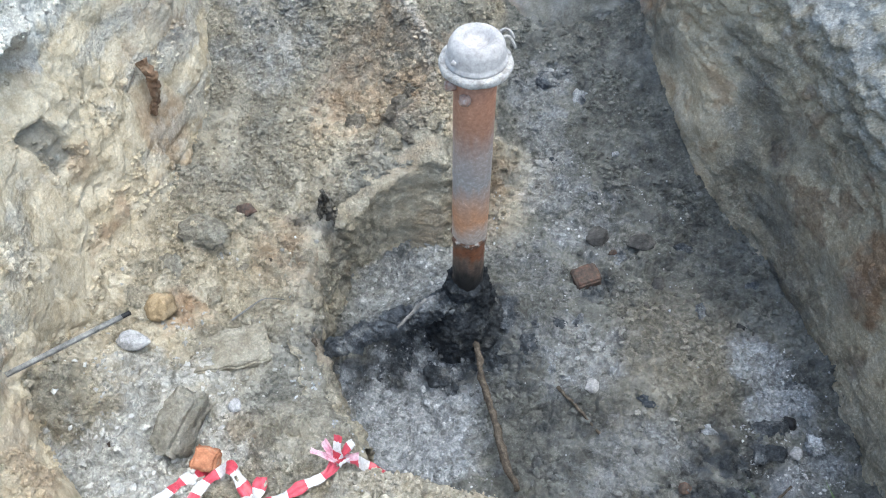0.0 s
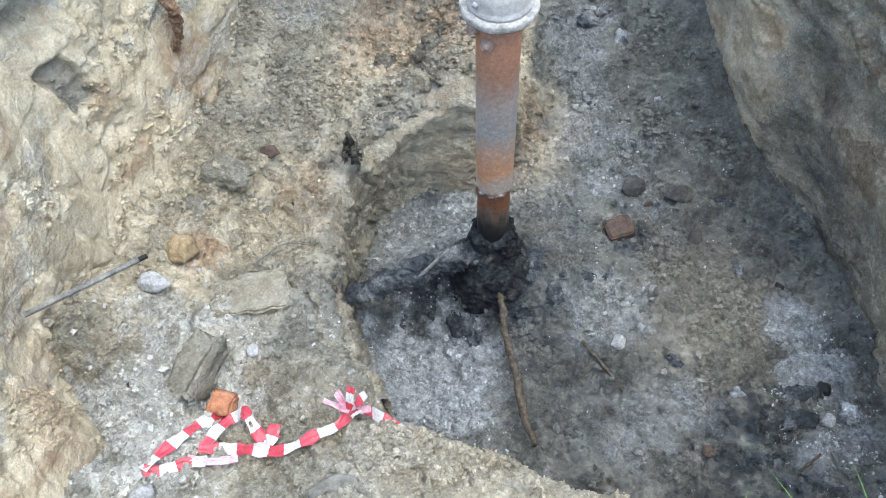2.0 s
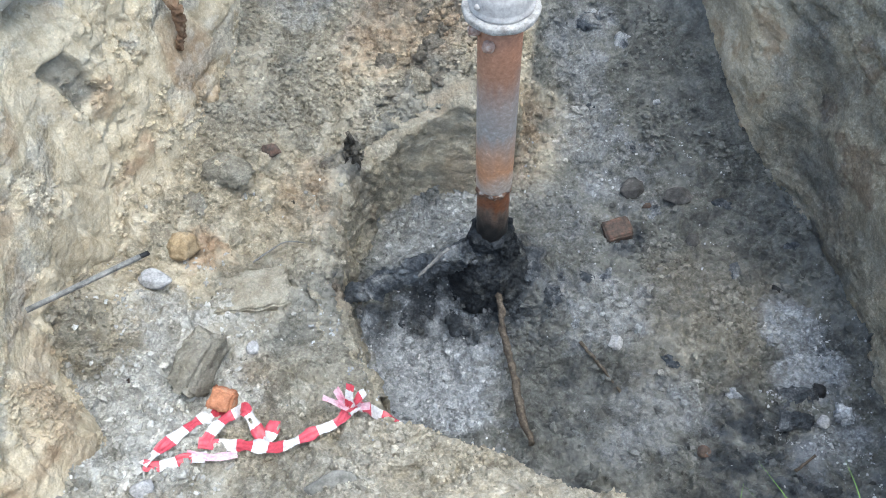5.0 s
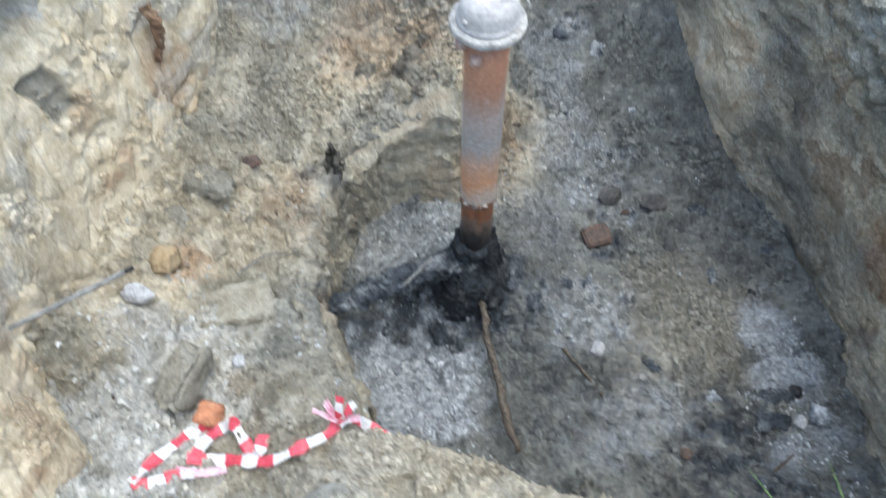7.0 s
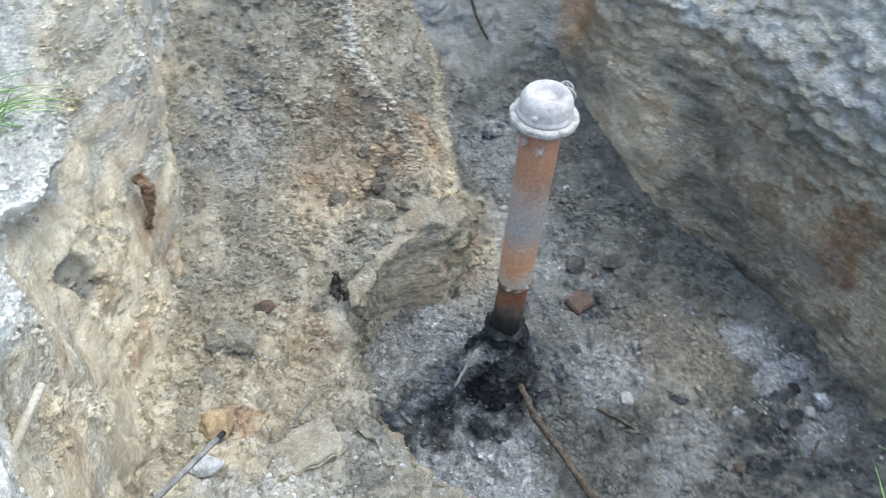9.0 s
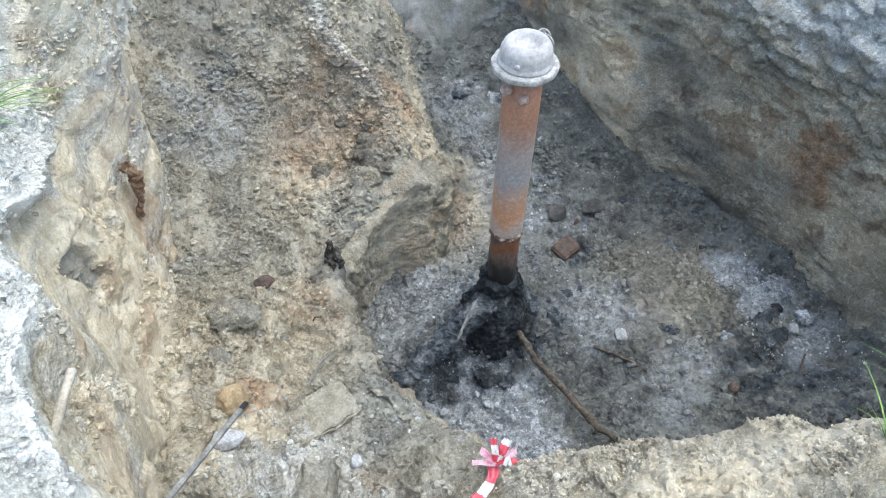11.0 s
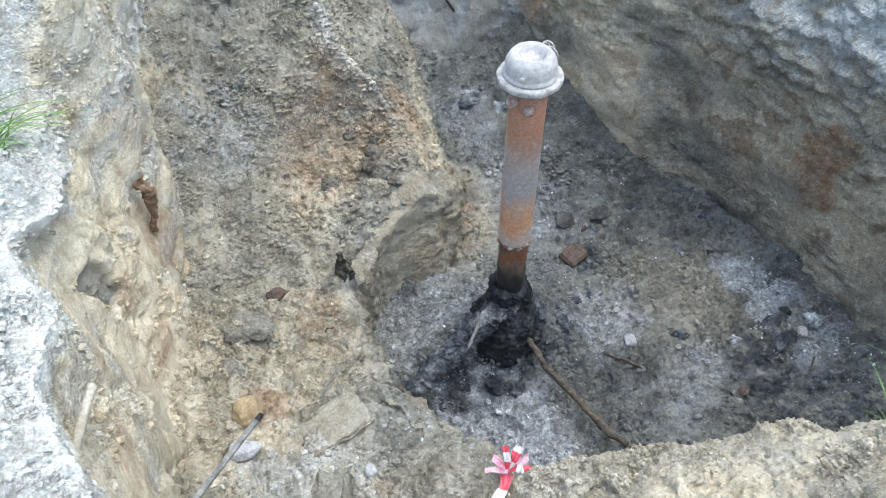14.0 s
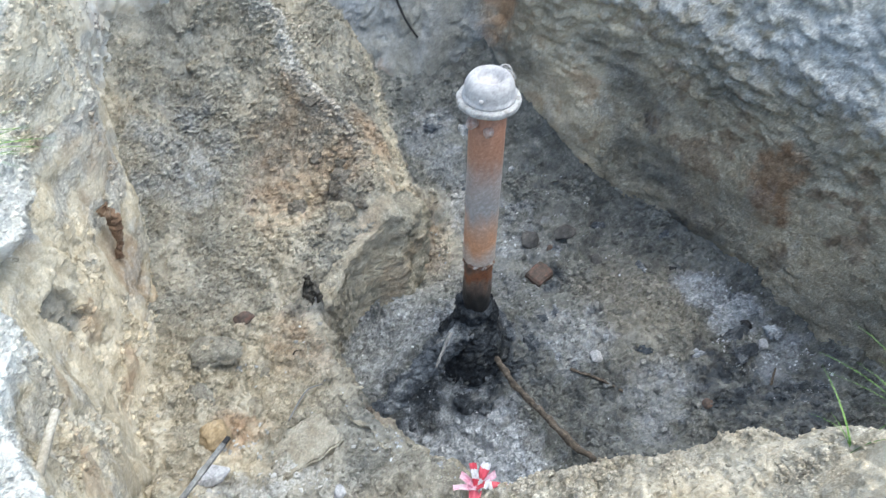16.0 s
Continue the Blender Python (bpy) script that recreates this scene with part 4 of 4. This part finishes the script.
slab_thing = single("soil_slab", crust(block((0.36, 0.2, 0.09), 36, 0.012, 12), 0.016, 0.004), SOIL, on_floor(-1.1, -0.36, 0.015), "flat pale slab of packed soil", "slab", (4, 6, 18))
soil_share(slab_thing, np.tile([0.0, 0.0, 0.36, 0.0], (len(slab_thing.data.vertices), 1)), 0.8, 0.06)
single("ochre_clod", crust(lump((0.17, 0.14, 0.13), 37, 0.35, 0.2, 4, 7), 0.014, 0.006), CLAYLUMP, on_floor(-1.44, -0.2, 0.04), "ochre yellow clay clod on the ledge", "clod", (0, 0, 20))
single("red_brick_bit", crust(lump((0.1, 0.07, 0.06), 38, 0.3, 0.1, 3, 5), 0.006, 0.003), BRICKDIM, on_floor(-1.14, 0.41, 0.02), "small dark red brick fragment in the rubble", "brick")
single("red_brick_bit", crust(lump((0.05, 0.035, 0.04), 39, 0.3, 0.1, 3, 5), 0.006, 0.003), BRICKDIM, on_floor(0.86, 0.55, 0.012), "tiny red brick fragment among stones", "brick")
single("red_brick_bit", crust(lump((0.06, 0.05, 0.045), 40, 0.3, 0.1, 3, 5), 0.006, 0.003), BRICKDIM, on_floor(1.02, -0.85, 0.012), "small reddish brick fragment on sooty soil", "brick")
single("red_brick_bit", crust(lump((0.06, 0.045, 0.03), 45, 0.3, 0.1, 3, 5), 0.006, 0.003), BRICKDIM, on_floor(-1.5, -0.86, 0.01), "small reddish fragment among pale gravel", "brick")
single("dark_stone", crust(lump((0.17, 0.12, 0.1), 41, 0.3, 0.08, 4, 6), 0.006, 0.003), DARKSTONE, on_floor(0.79, 0.66, 0.03), "angular dark stone in the sooty soil", "stone", (0, 10, 50), "dark stones")
single("dark_stone", crust(lump((0.16, 0.13, 0.1), 42, 0.3, 0.08, 4, 6), 0.006, 0.003), DARKSTONE, on_floor(1.04, 0.64, 0.03), "angular dark stone in the sooty soil", "stone", (0, 0, 10), "dark stones")
single("dark_stone", crust(lump((0.1, 0.07, 0.05), 43, 0.3, 0.08, 3, 5), 0.006, 0.003), DARKSTONE, on_floor(1.1, 0.35, 0.015), "flat dark stone lying on sooty soil", "stone", (0, 0, 70), "dark stones")
single("coal_piece", crust(lump((0.075, 0.05, 0.045), 44, 0.3, 0.08, 3, 5), 0.006, 0.003), COAL, on_floor(1.5, 0.06, 0.015), "black shiny lump of coal", "coal", (0, 0, 140), "coal pieces")
single("coal_piece", crust(lump((0.09, 0.08, 0.07), 46, 0.3, 0.08, 3, 5), 0.006, 0.003), COAL, on_floor(1.62, -0.5, 0.02), "black shiny lump of coal", "coal", (0, 0, 20), "coal pieces")
# flat pieces coloured dark all over to paint the shadowed crevices beside them
for k, (x, y, w, d) in enumerate(((1.5, -0.55, 0.16, 0.07), (1.48, -0.66, 0.13, 0.06))):
    blackened(single("shade_slab", crust(block((w * 1.1, d, 0.04), 47 + k, 0.012), 0.026, 0.012), SOIL, on_floor(x, y, 0.012), "flat broken slab edge in the ash, blackened for shadowed crevices", "slab", (16, 4, 12 - 9 * k), "dark slabs"), 0.3, 0.2)
single("pale_stone", crust(lump((0.075, 0.06, 0.055), 50, 0.3, 0.1, 3, 5), 0.006, 0.003), STONE, on_floor(1.6, -0.66, 0.02), "small pale stone in the ash", "stone", (0, 0, 0), "pale stones")
single("pale_stone", crust(lump((0.09, 0.07, 0.06), 51, 0.3, 0.1, 3, 5), 0.006, 0.003), STONE, on_floor(0.65, -0.31, 0.02), "small pale stone on grey soil", "stone", (0, 0, 60), "pale stones")
single("pale_stone", crust(lump((0.09, 0.07, 0.05), 52, 0.3, 0.1, 3, 5), 0.006, 0.003), STONE, on_floor(-1.27, -1.34, 0.02), "pale stone among gravel by the tape", "stone", (0, 0, 60), "pale stones")
single("flat_stone", crust(lump((0.2, 0.1, 0.06), 53, 0.2, 0.08, 4, 5), 0.006, 0.003), GREYSTONE, on_floor(-0.52, -1.33, 0.01), "flat grey stone set in the near bank", "stone", (8, 0, 10))
for k, (x, y, w) in enumerate(((-0.88, 1.33, 0.09), (-0.9, 1.12, 0.07), (-0.42, 0.9, 0.2), (-0.6, 0.84, 0.13), (-0.2, 0.9, 0.12), (-0.33, 1.02, 0.09), (-1.2, 0.6, 0.13), (-1.33, 0.28, 0.2), (-1.02, 0.62, 0.1), (-1.45, 0.05, 0.13), (-1.62, -0.1, 0.15), (-1.15, 0.12, 0.14), (-1.25, -0.05, 0.12), (-1.0, 1.9, 0.13), (-0.88, 1.95, 0.11))):
    clod = single("soil_clod", crust(lump((w * 1.3, w, w * 0.7), 60 + k, 0.5, 0.3, 4, 7), 0.012, 0.008), SOIL, on_floor(x, y, -0.02), "grey crumbly soil clod on the rubble slope" if y > 0.5 else "grey crumbly soil clod on the ledge", "clod", (0, 0, 50 * k), "soil clods")
    soil_share(clod, np.tile([0.1, 0.0, 0.25 if k % 2 else 0.45, 0.1], (len(clod.data.vertices), 1)))


# blackened and ashy clods that lie about the pit floor
for k, (x, y, w) in enumerate(((0.5, 0.05, 0.09), (0.62, 0.08, 0.08), (0.45, -0.2, 0.07), (0.9, -0.42, 0.08), (1.25, 0.1, 0.09), (1.2, -0.55, 0.09), (1.3, 0.6, 0.1), (0.9, 0.52, 0.08), (0.78, 0.95, 0.09), (0.55, 1.15, 0.1), (0.95, 1.2, 0.08), (0.7, 1.5, 0.12), (0.5, 1.62, 0.13), (1.68, -0.3, 0.1), (1.7, -0.62, 0.09), (1.62, 0.3, 0.1))):
    blackened(single("sooty_clod", crust(lump((w * 1.3, w, w * 0.75), 160 + k, 0.5, 0.3, 4, 7), 0.01, 0.007), SOIL, on_floor(x, y, -0.008), "dark crumbly clod on the sooty pit floor", "clod", (0, 0, 57 * k), "sooty clods"), 0.55, 0.1 + 0.15 * (k % 3), 0.3)
for k, (x, y, w) in enumerate(((-0.33, 1.0, 0.15), (-0.28, 1.15, 0.12), (-0.4, 1.25, 0.1), (-0.3, 0.85, 0.12), (-0.36, 1.42, 0.09), (-0.62, 1.05, 0.1))):
    clod = single("dark_ridge_clod", crust(lump((w * 1.2, w, w * 0.8), 190 + k, 0.5, 0.3, 4, 6), 0.014, 0.01), SOIL, on_floor(x, y, 0.0), "dark grey crumbly clod on the rubble ridge", "clod", (0, 0, 71 * k), "ridge clods")
    soil_share(clod, np.tile([0.1, 0.2, 0.15, 0.25], (len(clod.data.vertices), 1)), 1.0, 0.0, -0.15)


# ---- barrier tape ----
TAPE_RED = worn("red_tape", [(0.3, (0.4, 0.035, 0.06)), (0.7, (0.56, 0.08, 0.12))], 12, 0.4, 0, 0.001, spec=0.5)
TAPE_WHITE = worn("white_tape", [(0.3, (0.5, 0.5, 0.53)), (0.7, (0.68, 0.68, 0.71))], 12, 0.4, 0, 0.001, spec=0.5)
TAPE_PINK = worn("thin_doubled_tape", [(0.35, (0.5, 0.16, 0.25)), (0.5, (0.56, 0.36, 0.44)), (0.7, (0.6, 0.52, 0.57))], 20, 0.4, 0, 0.001, spec=0.5)


def ribbon(points, width, twist, seed, first=0, stripe=0.066, pink=False):
    """A crumpled strip of film along places over the soil; its stripes are its faces' materials."""
    pts = [Vector(p) for p in points]
    fine = []
    for k in range(len(pts) - 1):
        a, b, c, d = pts[max(k - 1, 0)], pts[k], pts[k + 1], pts[min(k + 2, len(pts) - 1)]
        n = max(2, int((c - b).length / 0.0055))
        for s in range(n):
            t = s / n
            fine.append(0.5 * (2 * b + (c - a) * t + (2 * a - 5 * b + 4 * c - d) * t * t + (3 * b - a - 3 * c + d) * t ** 3))
    fine.append(pts[-1])
    bm = bmesh.new()
    rows, run = [], [0]
    lanes = [-0.5, -0.36, -0.2, -0.05, 0.1, 0.24, 0.38, 0.5]
    for k, p in enumerate(fine):
        way = fine[min(k + 3, len(fine) - 1)] - fine[max(k - 3, 0)]
        way.z *= 0.3
        way.normalize()
        across = way.cross(Vector((0, 0, 1))).normalized()
        a = twist * math.sin(run[-1] * 9 + seed) + 0.7 * noise.noise((run[-1] * 11, seed, 0))
        side = across * math.cos(a) + Vector((0, 0, 1)) * math.sin(a)
        wide = width * (0.88 + 0.3 * noise.noise((run[-1] * 17, seed + 5, 0)))
        floor_z = ground_z(p.x, p.y)
        row = []
        for q in lanes:
            v = p + side * wide * q
            fold = 0.007 * noise.noise((run[-1] * 22, q * 5, seed)) + 0.004 * noise.noise((run[-1] * 55, q * 9, seed + 3)) + 0.004 * math.sin(q * 14 + run[-1] * 20 + seed)
            v += Vector((0, 0, fold + 0.006))
            v.z = max(v.z, floor_z + 0.004)
            row.append(bm.verts.new(v))
        rows.append(row)
        if k + 1 < len(fine):
            run.append(run[-1] + (fine[k + 1] - p).length)
    for k in range(len(rows) - 1):
        for q in range(len(lanes) - 1):
            f = bm.faces.new((rows[k][q], rows[k + 1][q], rows[k + 1][q + 1], rows[k][q + 1]))
            f.material_index = 2 if pink else (int(run[k] / stripe) + first) % 2
    return bm


def tape_part(name, bm, parent, label=""):
    ob = part(name, bm, TAPE_RED, parent, label)
    ob.data.materials.append(TAPE_WHITE)
    ob.data.materials.append(TAPE_PINK)
    return ob


def lay(points, up=0.02):
    return [(x, y, ground_z(x, y) + up + extra) for x, y, extra in points]


tape = thing("barrier_tape", "crumpled red and white striped barrier tape on the soil", "tape")
tape_part("tape_strip", ribbon(lay([(-1.31, -1.245, 0), (-1.26, -1.15, 0.01), (-1.18, -1.03, 0.015), (-1.1, -0.945, 0.01)]), 0.06, 0.25, 1, 1, 0.07), tape)
tape_part("tape_strip", ribbon(lay([(-1.12, -1.14, 0.0), (-1.08, -1.05, 0.02), (-1.03, -0.985, 0.035), (-0.97, -0.985, 0.04), (-0.915, -1.05, 0.02), (-0.87, -1.1, 0.01), (-0.845, -1.08, 0.02), (-0.84, -1.02, 0.035)]), 0.056, 0.3, 2, 0, 0.06), tape)
tape_part("tape_strip", ribbon(lay([(-1.13, -1.13, 0.005), (-1.03, -1.12, 0.012), (-0.93, -1.125, 0.02), (-0.83, -1.135, 0.02), (-0.76, -1.13, 0.015), (-0.66, -1.09, 0.01), (-0.57, -1.03, 0.015), (-0.51, -0.965, 0.03), (-0.43, -0.945, 0.02), (-0.35, -0.975, 0.01)]), 0.055, 0.3, 3, 0, 0.075), tape)
tape_part("tape_strip", ribbon(lay([(-1.31, -1.245, 0.0), (-1.24, -1.235, 0.0), (-1.15, -1.2, 0.005), (-1.08, -1.19, 0.01)]), 0.052, 0.3, 4, 0, 0.06), tape)
tape_part("doubled_strip", ribbon(lay([(-1.16, -1.18, 0.012), (-1.06, -1.19, 0.02), (-0.97, -1.16, 0.02)]), 0.036, 0.6, 5, pink=True), tape, "thin doubled pinkish film")
# the knot: puckered tails that stand up from the tie
for k, (dx, dy, up, w) in enumerate(((0.01, 0.06, 0.1, 0.042), (0.07, 0.04, 0.085, 0.04), (-0.1, 0.02, 0.05, 0.03), (-0.05, 0.05, 0.07, 0.036), (0.04, -0.03, 0.05, 0.05), (0.09, 0.0, 0.045, 0.035))):
    x0, y0 = -0.53, -0.985
    g = ground_z(x0, y0) + 0.025
    tape_part("knot_tail", ribbon([(x0, y0, g), (x0 + dx * 0.5, y0 + dy * 0.4, g + up * 0.6), (x0 + dx, y0 + dy, g + up)], w, 0.7, 11 + k, k, 0.045, pink=k in (2, 3, 5)), tape, "puckered end of the knot")


# ---- grass ----
GRASS = worn("green_grass", [(0.3, (0.05, 0.12, 0.02)), (0.5, (0.11, 0.22, 0.045)), (0.75, (0.22, 0.33, 0.1))], 6, 0.6, 0, 0.001, spec=0.3)


def grass_tuft(at, count, length, spread, lean, seed, label):
    """A tuft of bent blades, each its own part."""
    t = thing("grass_tuft", label, "grass", at, "grass tufts")
    rnd = random.Random(seed)
    for k in range(count):
        a = rnd.uniform(0, 2 * math.pi)
        base = Vector((rnd.gauss(0, spread), rnd.gauss(0, spread), -0.02))
        h = length * rnd.uniform(0.5, 1.1)
        tip = Vector((lean[0] + 0.45 * math.cos(a), lean[1] + 0.45 * math.sin(a), 1)).normalized() * h
        w = Vector((-math.sin(a), math.cos(a), 0)) * rnd.uniform(0.0025, 0.0045)
        droop = Vector((tip.x, tip.y, 0)) * rnd.uniform(0.2, 0.9)
        bm = bmesh.new()
        rows = []
        for s in range(7):
            u = s / 6
            p = base + tip * u + droop * u * u - Vector((0, 0, h * 0.35 * u * u))
            ww = w * (1 - u ** 2.2) + w * 0.03
            mid = bm.verts.new(p - Vector((0, 0, 0.0015 * (1 - u))))
            rows.append((bm.verts.new(p - ww), mid, bm.verts.new(p + ww)))
        for r0, r1 in zip(rows, rows[1:]):
            for q in (0, 1):
                bm.faces.new((r0[q], r0[q + 1], r1[q + 1], r1[q]))
        part("blade", bm, GRASS, t)
    return t


grass_tuft((-2.04, 0.6, 1.3), 60, 0.3, 0.06, (0.6, -0.35), 1, "pale green grass tuft overhanging the pit's edge")
grass_tuft(on_floor(1.22, -1.7), 16, 0.5, 0.05, (0.0, 0.35), 2, "bright green grass blades on the near bank")
grass_tuft(on_floor(1.04, -1.74), 7, 0.42, 0.03, (-0.1, 0.3), 3, "few green grass blades on the near bank")
grass_tuft(on_floor(0.68, -1.68), 6, 0.3, 0.03, (0.0, 0.3), 4, "short green grass shoots on the near bank")


# ---- gravel and crumbs ----
def gravel(name, source, count, seed, keep, smallest, largest, label, material=None, spread=0.2, lift=0.0):
    """Loose grains too many to count, lying on the soil and of its colour."""
    rnd = np.random.RandomState(seed)
    bm = bmesh.new()
    bmesh.ops.create_icosphere(bm, subdivisions=1, radius=1)
    bm.verts.ensure_lookup_table()
    ball = np.array([v.co[:] for v in bm.verts])
    tris = np.array([[v.index for v in f.verts] for f in bm.faces])
    bm.free()
    n_all = len(source.data.vertices)
    co = np.empty(n_all * 3)
    source.data.vertices.foreach_get("co", co)
    co = co.reshape(-1, 3)
    want = keep(co).astype(float)
    at = rnd.choice(n_all, count, p=want / want.sum())
    size = smallest * (largest / smallest) ** (rnd.rand(count) ** 2.2)
    n = len(ball)
    shape = ball[None] * (1 + 0.3 * rnd.normal(size=(count, n))[:, :, None])
    shape *= size[:, None, None] * rnd.uniform(0.6, 1.3, (count, 1, 3))
    shape[:, :, 2] *= 0.7
    jitter = np.stack([rnd.uniform(-.006, .006, count), rnd.uniform(-.006, .006, count), 0.15 * size], 1)
    verts = (shape + (co[at] + jitter)[:, None, :]).reshape(-1, 3)
    faces = (tris[None] + (np.arange(count) * n)[:, None, None]).reshape(-1, 3).tolist()
    ob = mesh_object(name, verts, faces, material or SOIL, None, False)
    if material is None:
        soil = np.empty(n_all * 4, np.float32)
        source.data.color_attributes["soil"].data.foreach_get("color", soil)
        pale = np.empty(n_all, np.float32)
        source.data.attributes["pale"].data.foreach_get("value", pale)
        soil_share(ob, np.repeat(soil.reshape(-1, 4)[at], n, 0), 0.8, np.repeat(pale[at], n), np.repeat(rnd.normal(lift, spread, count).clip(-0.5, 0.6), n))
    return tagged(ob, label, "gravel", kind="stuff")


def grain_material(name, dark, light):
    m, nt, b = principled(name, 0.95, 0, 0.2)
    geo = nt.nodes.new("ShaderNodeNewGeometry")
    c = ramp(nt, geo.outputs["Random Per Island"], [(0.0, dark), (0.6, tuple((a + b2) / 2 for a, b2 in zip(dark, light))), (1.0, light)])
    g = noise_node(nt, 120, 4, 0.7)
    c = mix(nt, 1.0, c, ramp(nt, g.outputs["Fac"], [(0.3, (0.7, 0.7, 0.7)), (0.7, (1.2, 1.2, 1.2))]), "MULTIPLY")
    nt.links.new(c, b.inputs["Base Color"])
    bump(nt, b, g.outputs["Fac"], 0.5, 0.004)
    return m


def inside(c):
    return (np.abs(c[:, 0]) < 1.85) & (c[:, 1] > -1.7) & (c[:, 1] < 2.1)


def clumps(c, k, scale=4.0):
    """Crumbs gather in drifts."""
    return 0.2 + 3 * ss(-0.05, 0.35, fbm(c + k, scale, 3)) ** 2


def ledge_part(c):
    return inside(c) * (c[:, 0] < edge_x(c[:, 1]) + 0.05) * (c[:, 1] < 0.9) * clumps(c, 3)


def slope_part(c):
    return inside(c) * (c[:, 1] > 0.6) * (c[:, 0] < 0.2) * (clumps(c, 5) + 4 * np.exp(-np.abs(c[:, 0] - crest_x(c[:, 1])) / 0.07) * (c[:, 1] > 0.9))


def deep_part(c):
    return inside(c) * (c[:, 0] > edge_x(c[:, 1])) * (c[:, 1] > lip_y(c[:, 0])) * clumps(c, 7)


def ash_part(c):
    stain = gauss(c[:, 0], c[:, 1], 1.5, -0.25, 0.2) + gauss(c[:, 0], c[:, 1], 1.57, -0.5, 0.16) + gauss(c[:, 0], c[:, 1], 1.62, -0.8, 0.2) + 0.3 * gauss(c[:, 0], c[:, 1], 0.7, 0.8, 0.4) + 0.5 * gauss(c[:, 0], c[:, 1], -0.35, -0.5, 0.35)
    return inside(c) * stain * clumps(c, 13, 7.0)


def pale_part(c):
    return inside(c) * (gauss(c[:, 0], c[:, 1], -1.42, -1.08, 0.24) + 0.35 * gauss(c[:, 0], c[:, 1], -1.3, -0.6, 0.25) + 0.02 * (c[:, 0] < -0.7) * (c[:, 1] < 0.3)) * clumps(c, 15, 6.0)


def bank_part(c):
    return inside(c) * (c[:, 1] < lip_y(c[:, 0]) + 0.02) * clumps(c, 9)


def face_part(c):
    return (c[:, 2] > -0.1) * (c[:, 2] < 1.15) * (c[:, 1] > -1.3) * ss(0.1, 0.4, fbm(c + 19, 4.0, 3))


def rim_part(c):
    return (c[:, 2] > 1.1) * (c[:, 1] > -1.6) * clumps(c, 21, 6.0)


gravel("ledge_crumbs", FLOOR, 17000, 1, ledge_part, 0.0025, 0.019, "loose tan and grey crumbs on the ledge", spread=0.12, lift=-0.08)
gravel("slope_crumbs", FLOOR, 26000, 2, slope_part, 0.003, 0.02, "loose grey crumbs on the rubble slope", spread=0.16, lift=-0.04)
gravel("floor_crumbs", FLOOR, 24000, 3, deep_part, 0.003, 0.022, "dark crumbs on the pit floor")
gravel("bank_crumbs", FLOOR, 8000, 5, bank_part, 0.0025, 0.013, "pale crumbs on the near bank")
gravel("ash_crumbs", FLOOR, 3500, 4, ash_part, 0.0018, 0.009, "whitish ash grains and chips", grain_material("ash_grain", (0.22, 0.23, 0.25), (0.52, 0.54, 0.57)))
gravel("pale_gravel", FLOOR, 2200, 6, pale_part, 0.0025, 0.016, "pale grey and white gravel on the ledge", grain_material("pale_grain", (0.22, 0.215, 0.2), (0.54, 0.54, 0.53)))
for k, wall in enumerate(WALLS):
    if wall.name.startswith("wall_west"):
        gravel("wall_crumbs", wall, 5000, 31 + k, face_part, 0.003, 0.02, "crumbs of sandy soil clinging to the earth wall", spread=0.1)
        gravel("rim_crumbs", wall, 12000, 41 + k, rim_part, 0.003, 0.015, "crumbled topsoil along the pit's edge, whitened for skylight", spread=0.12)
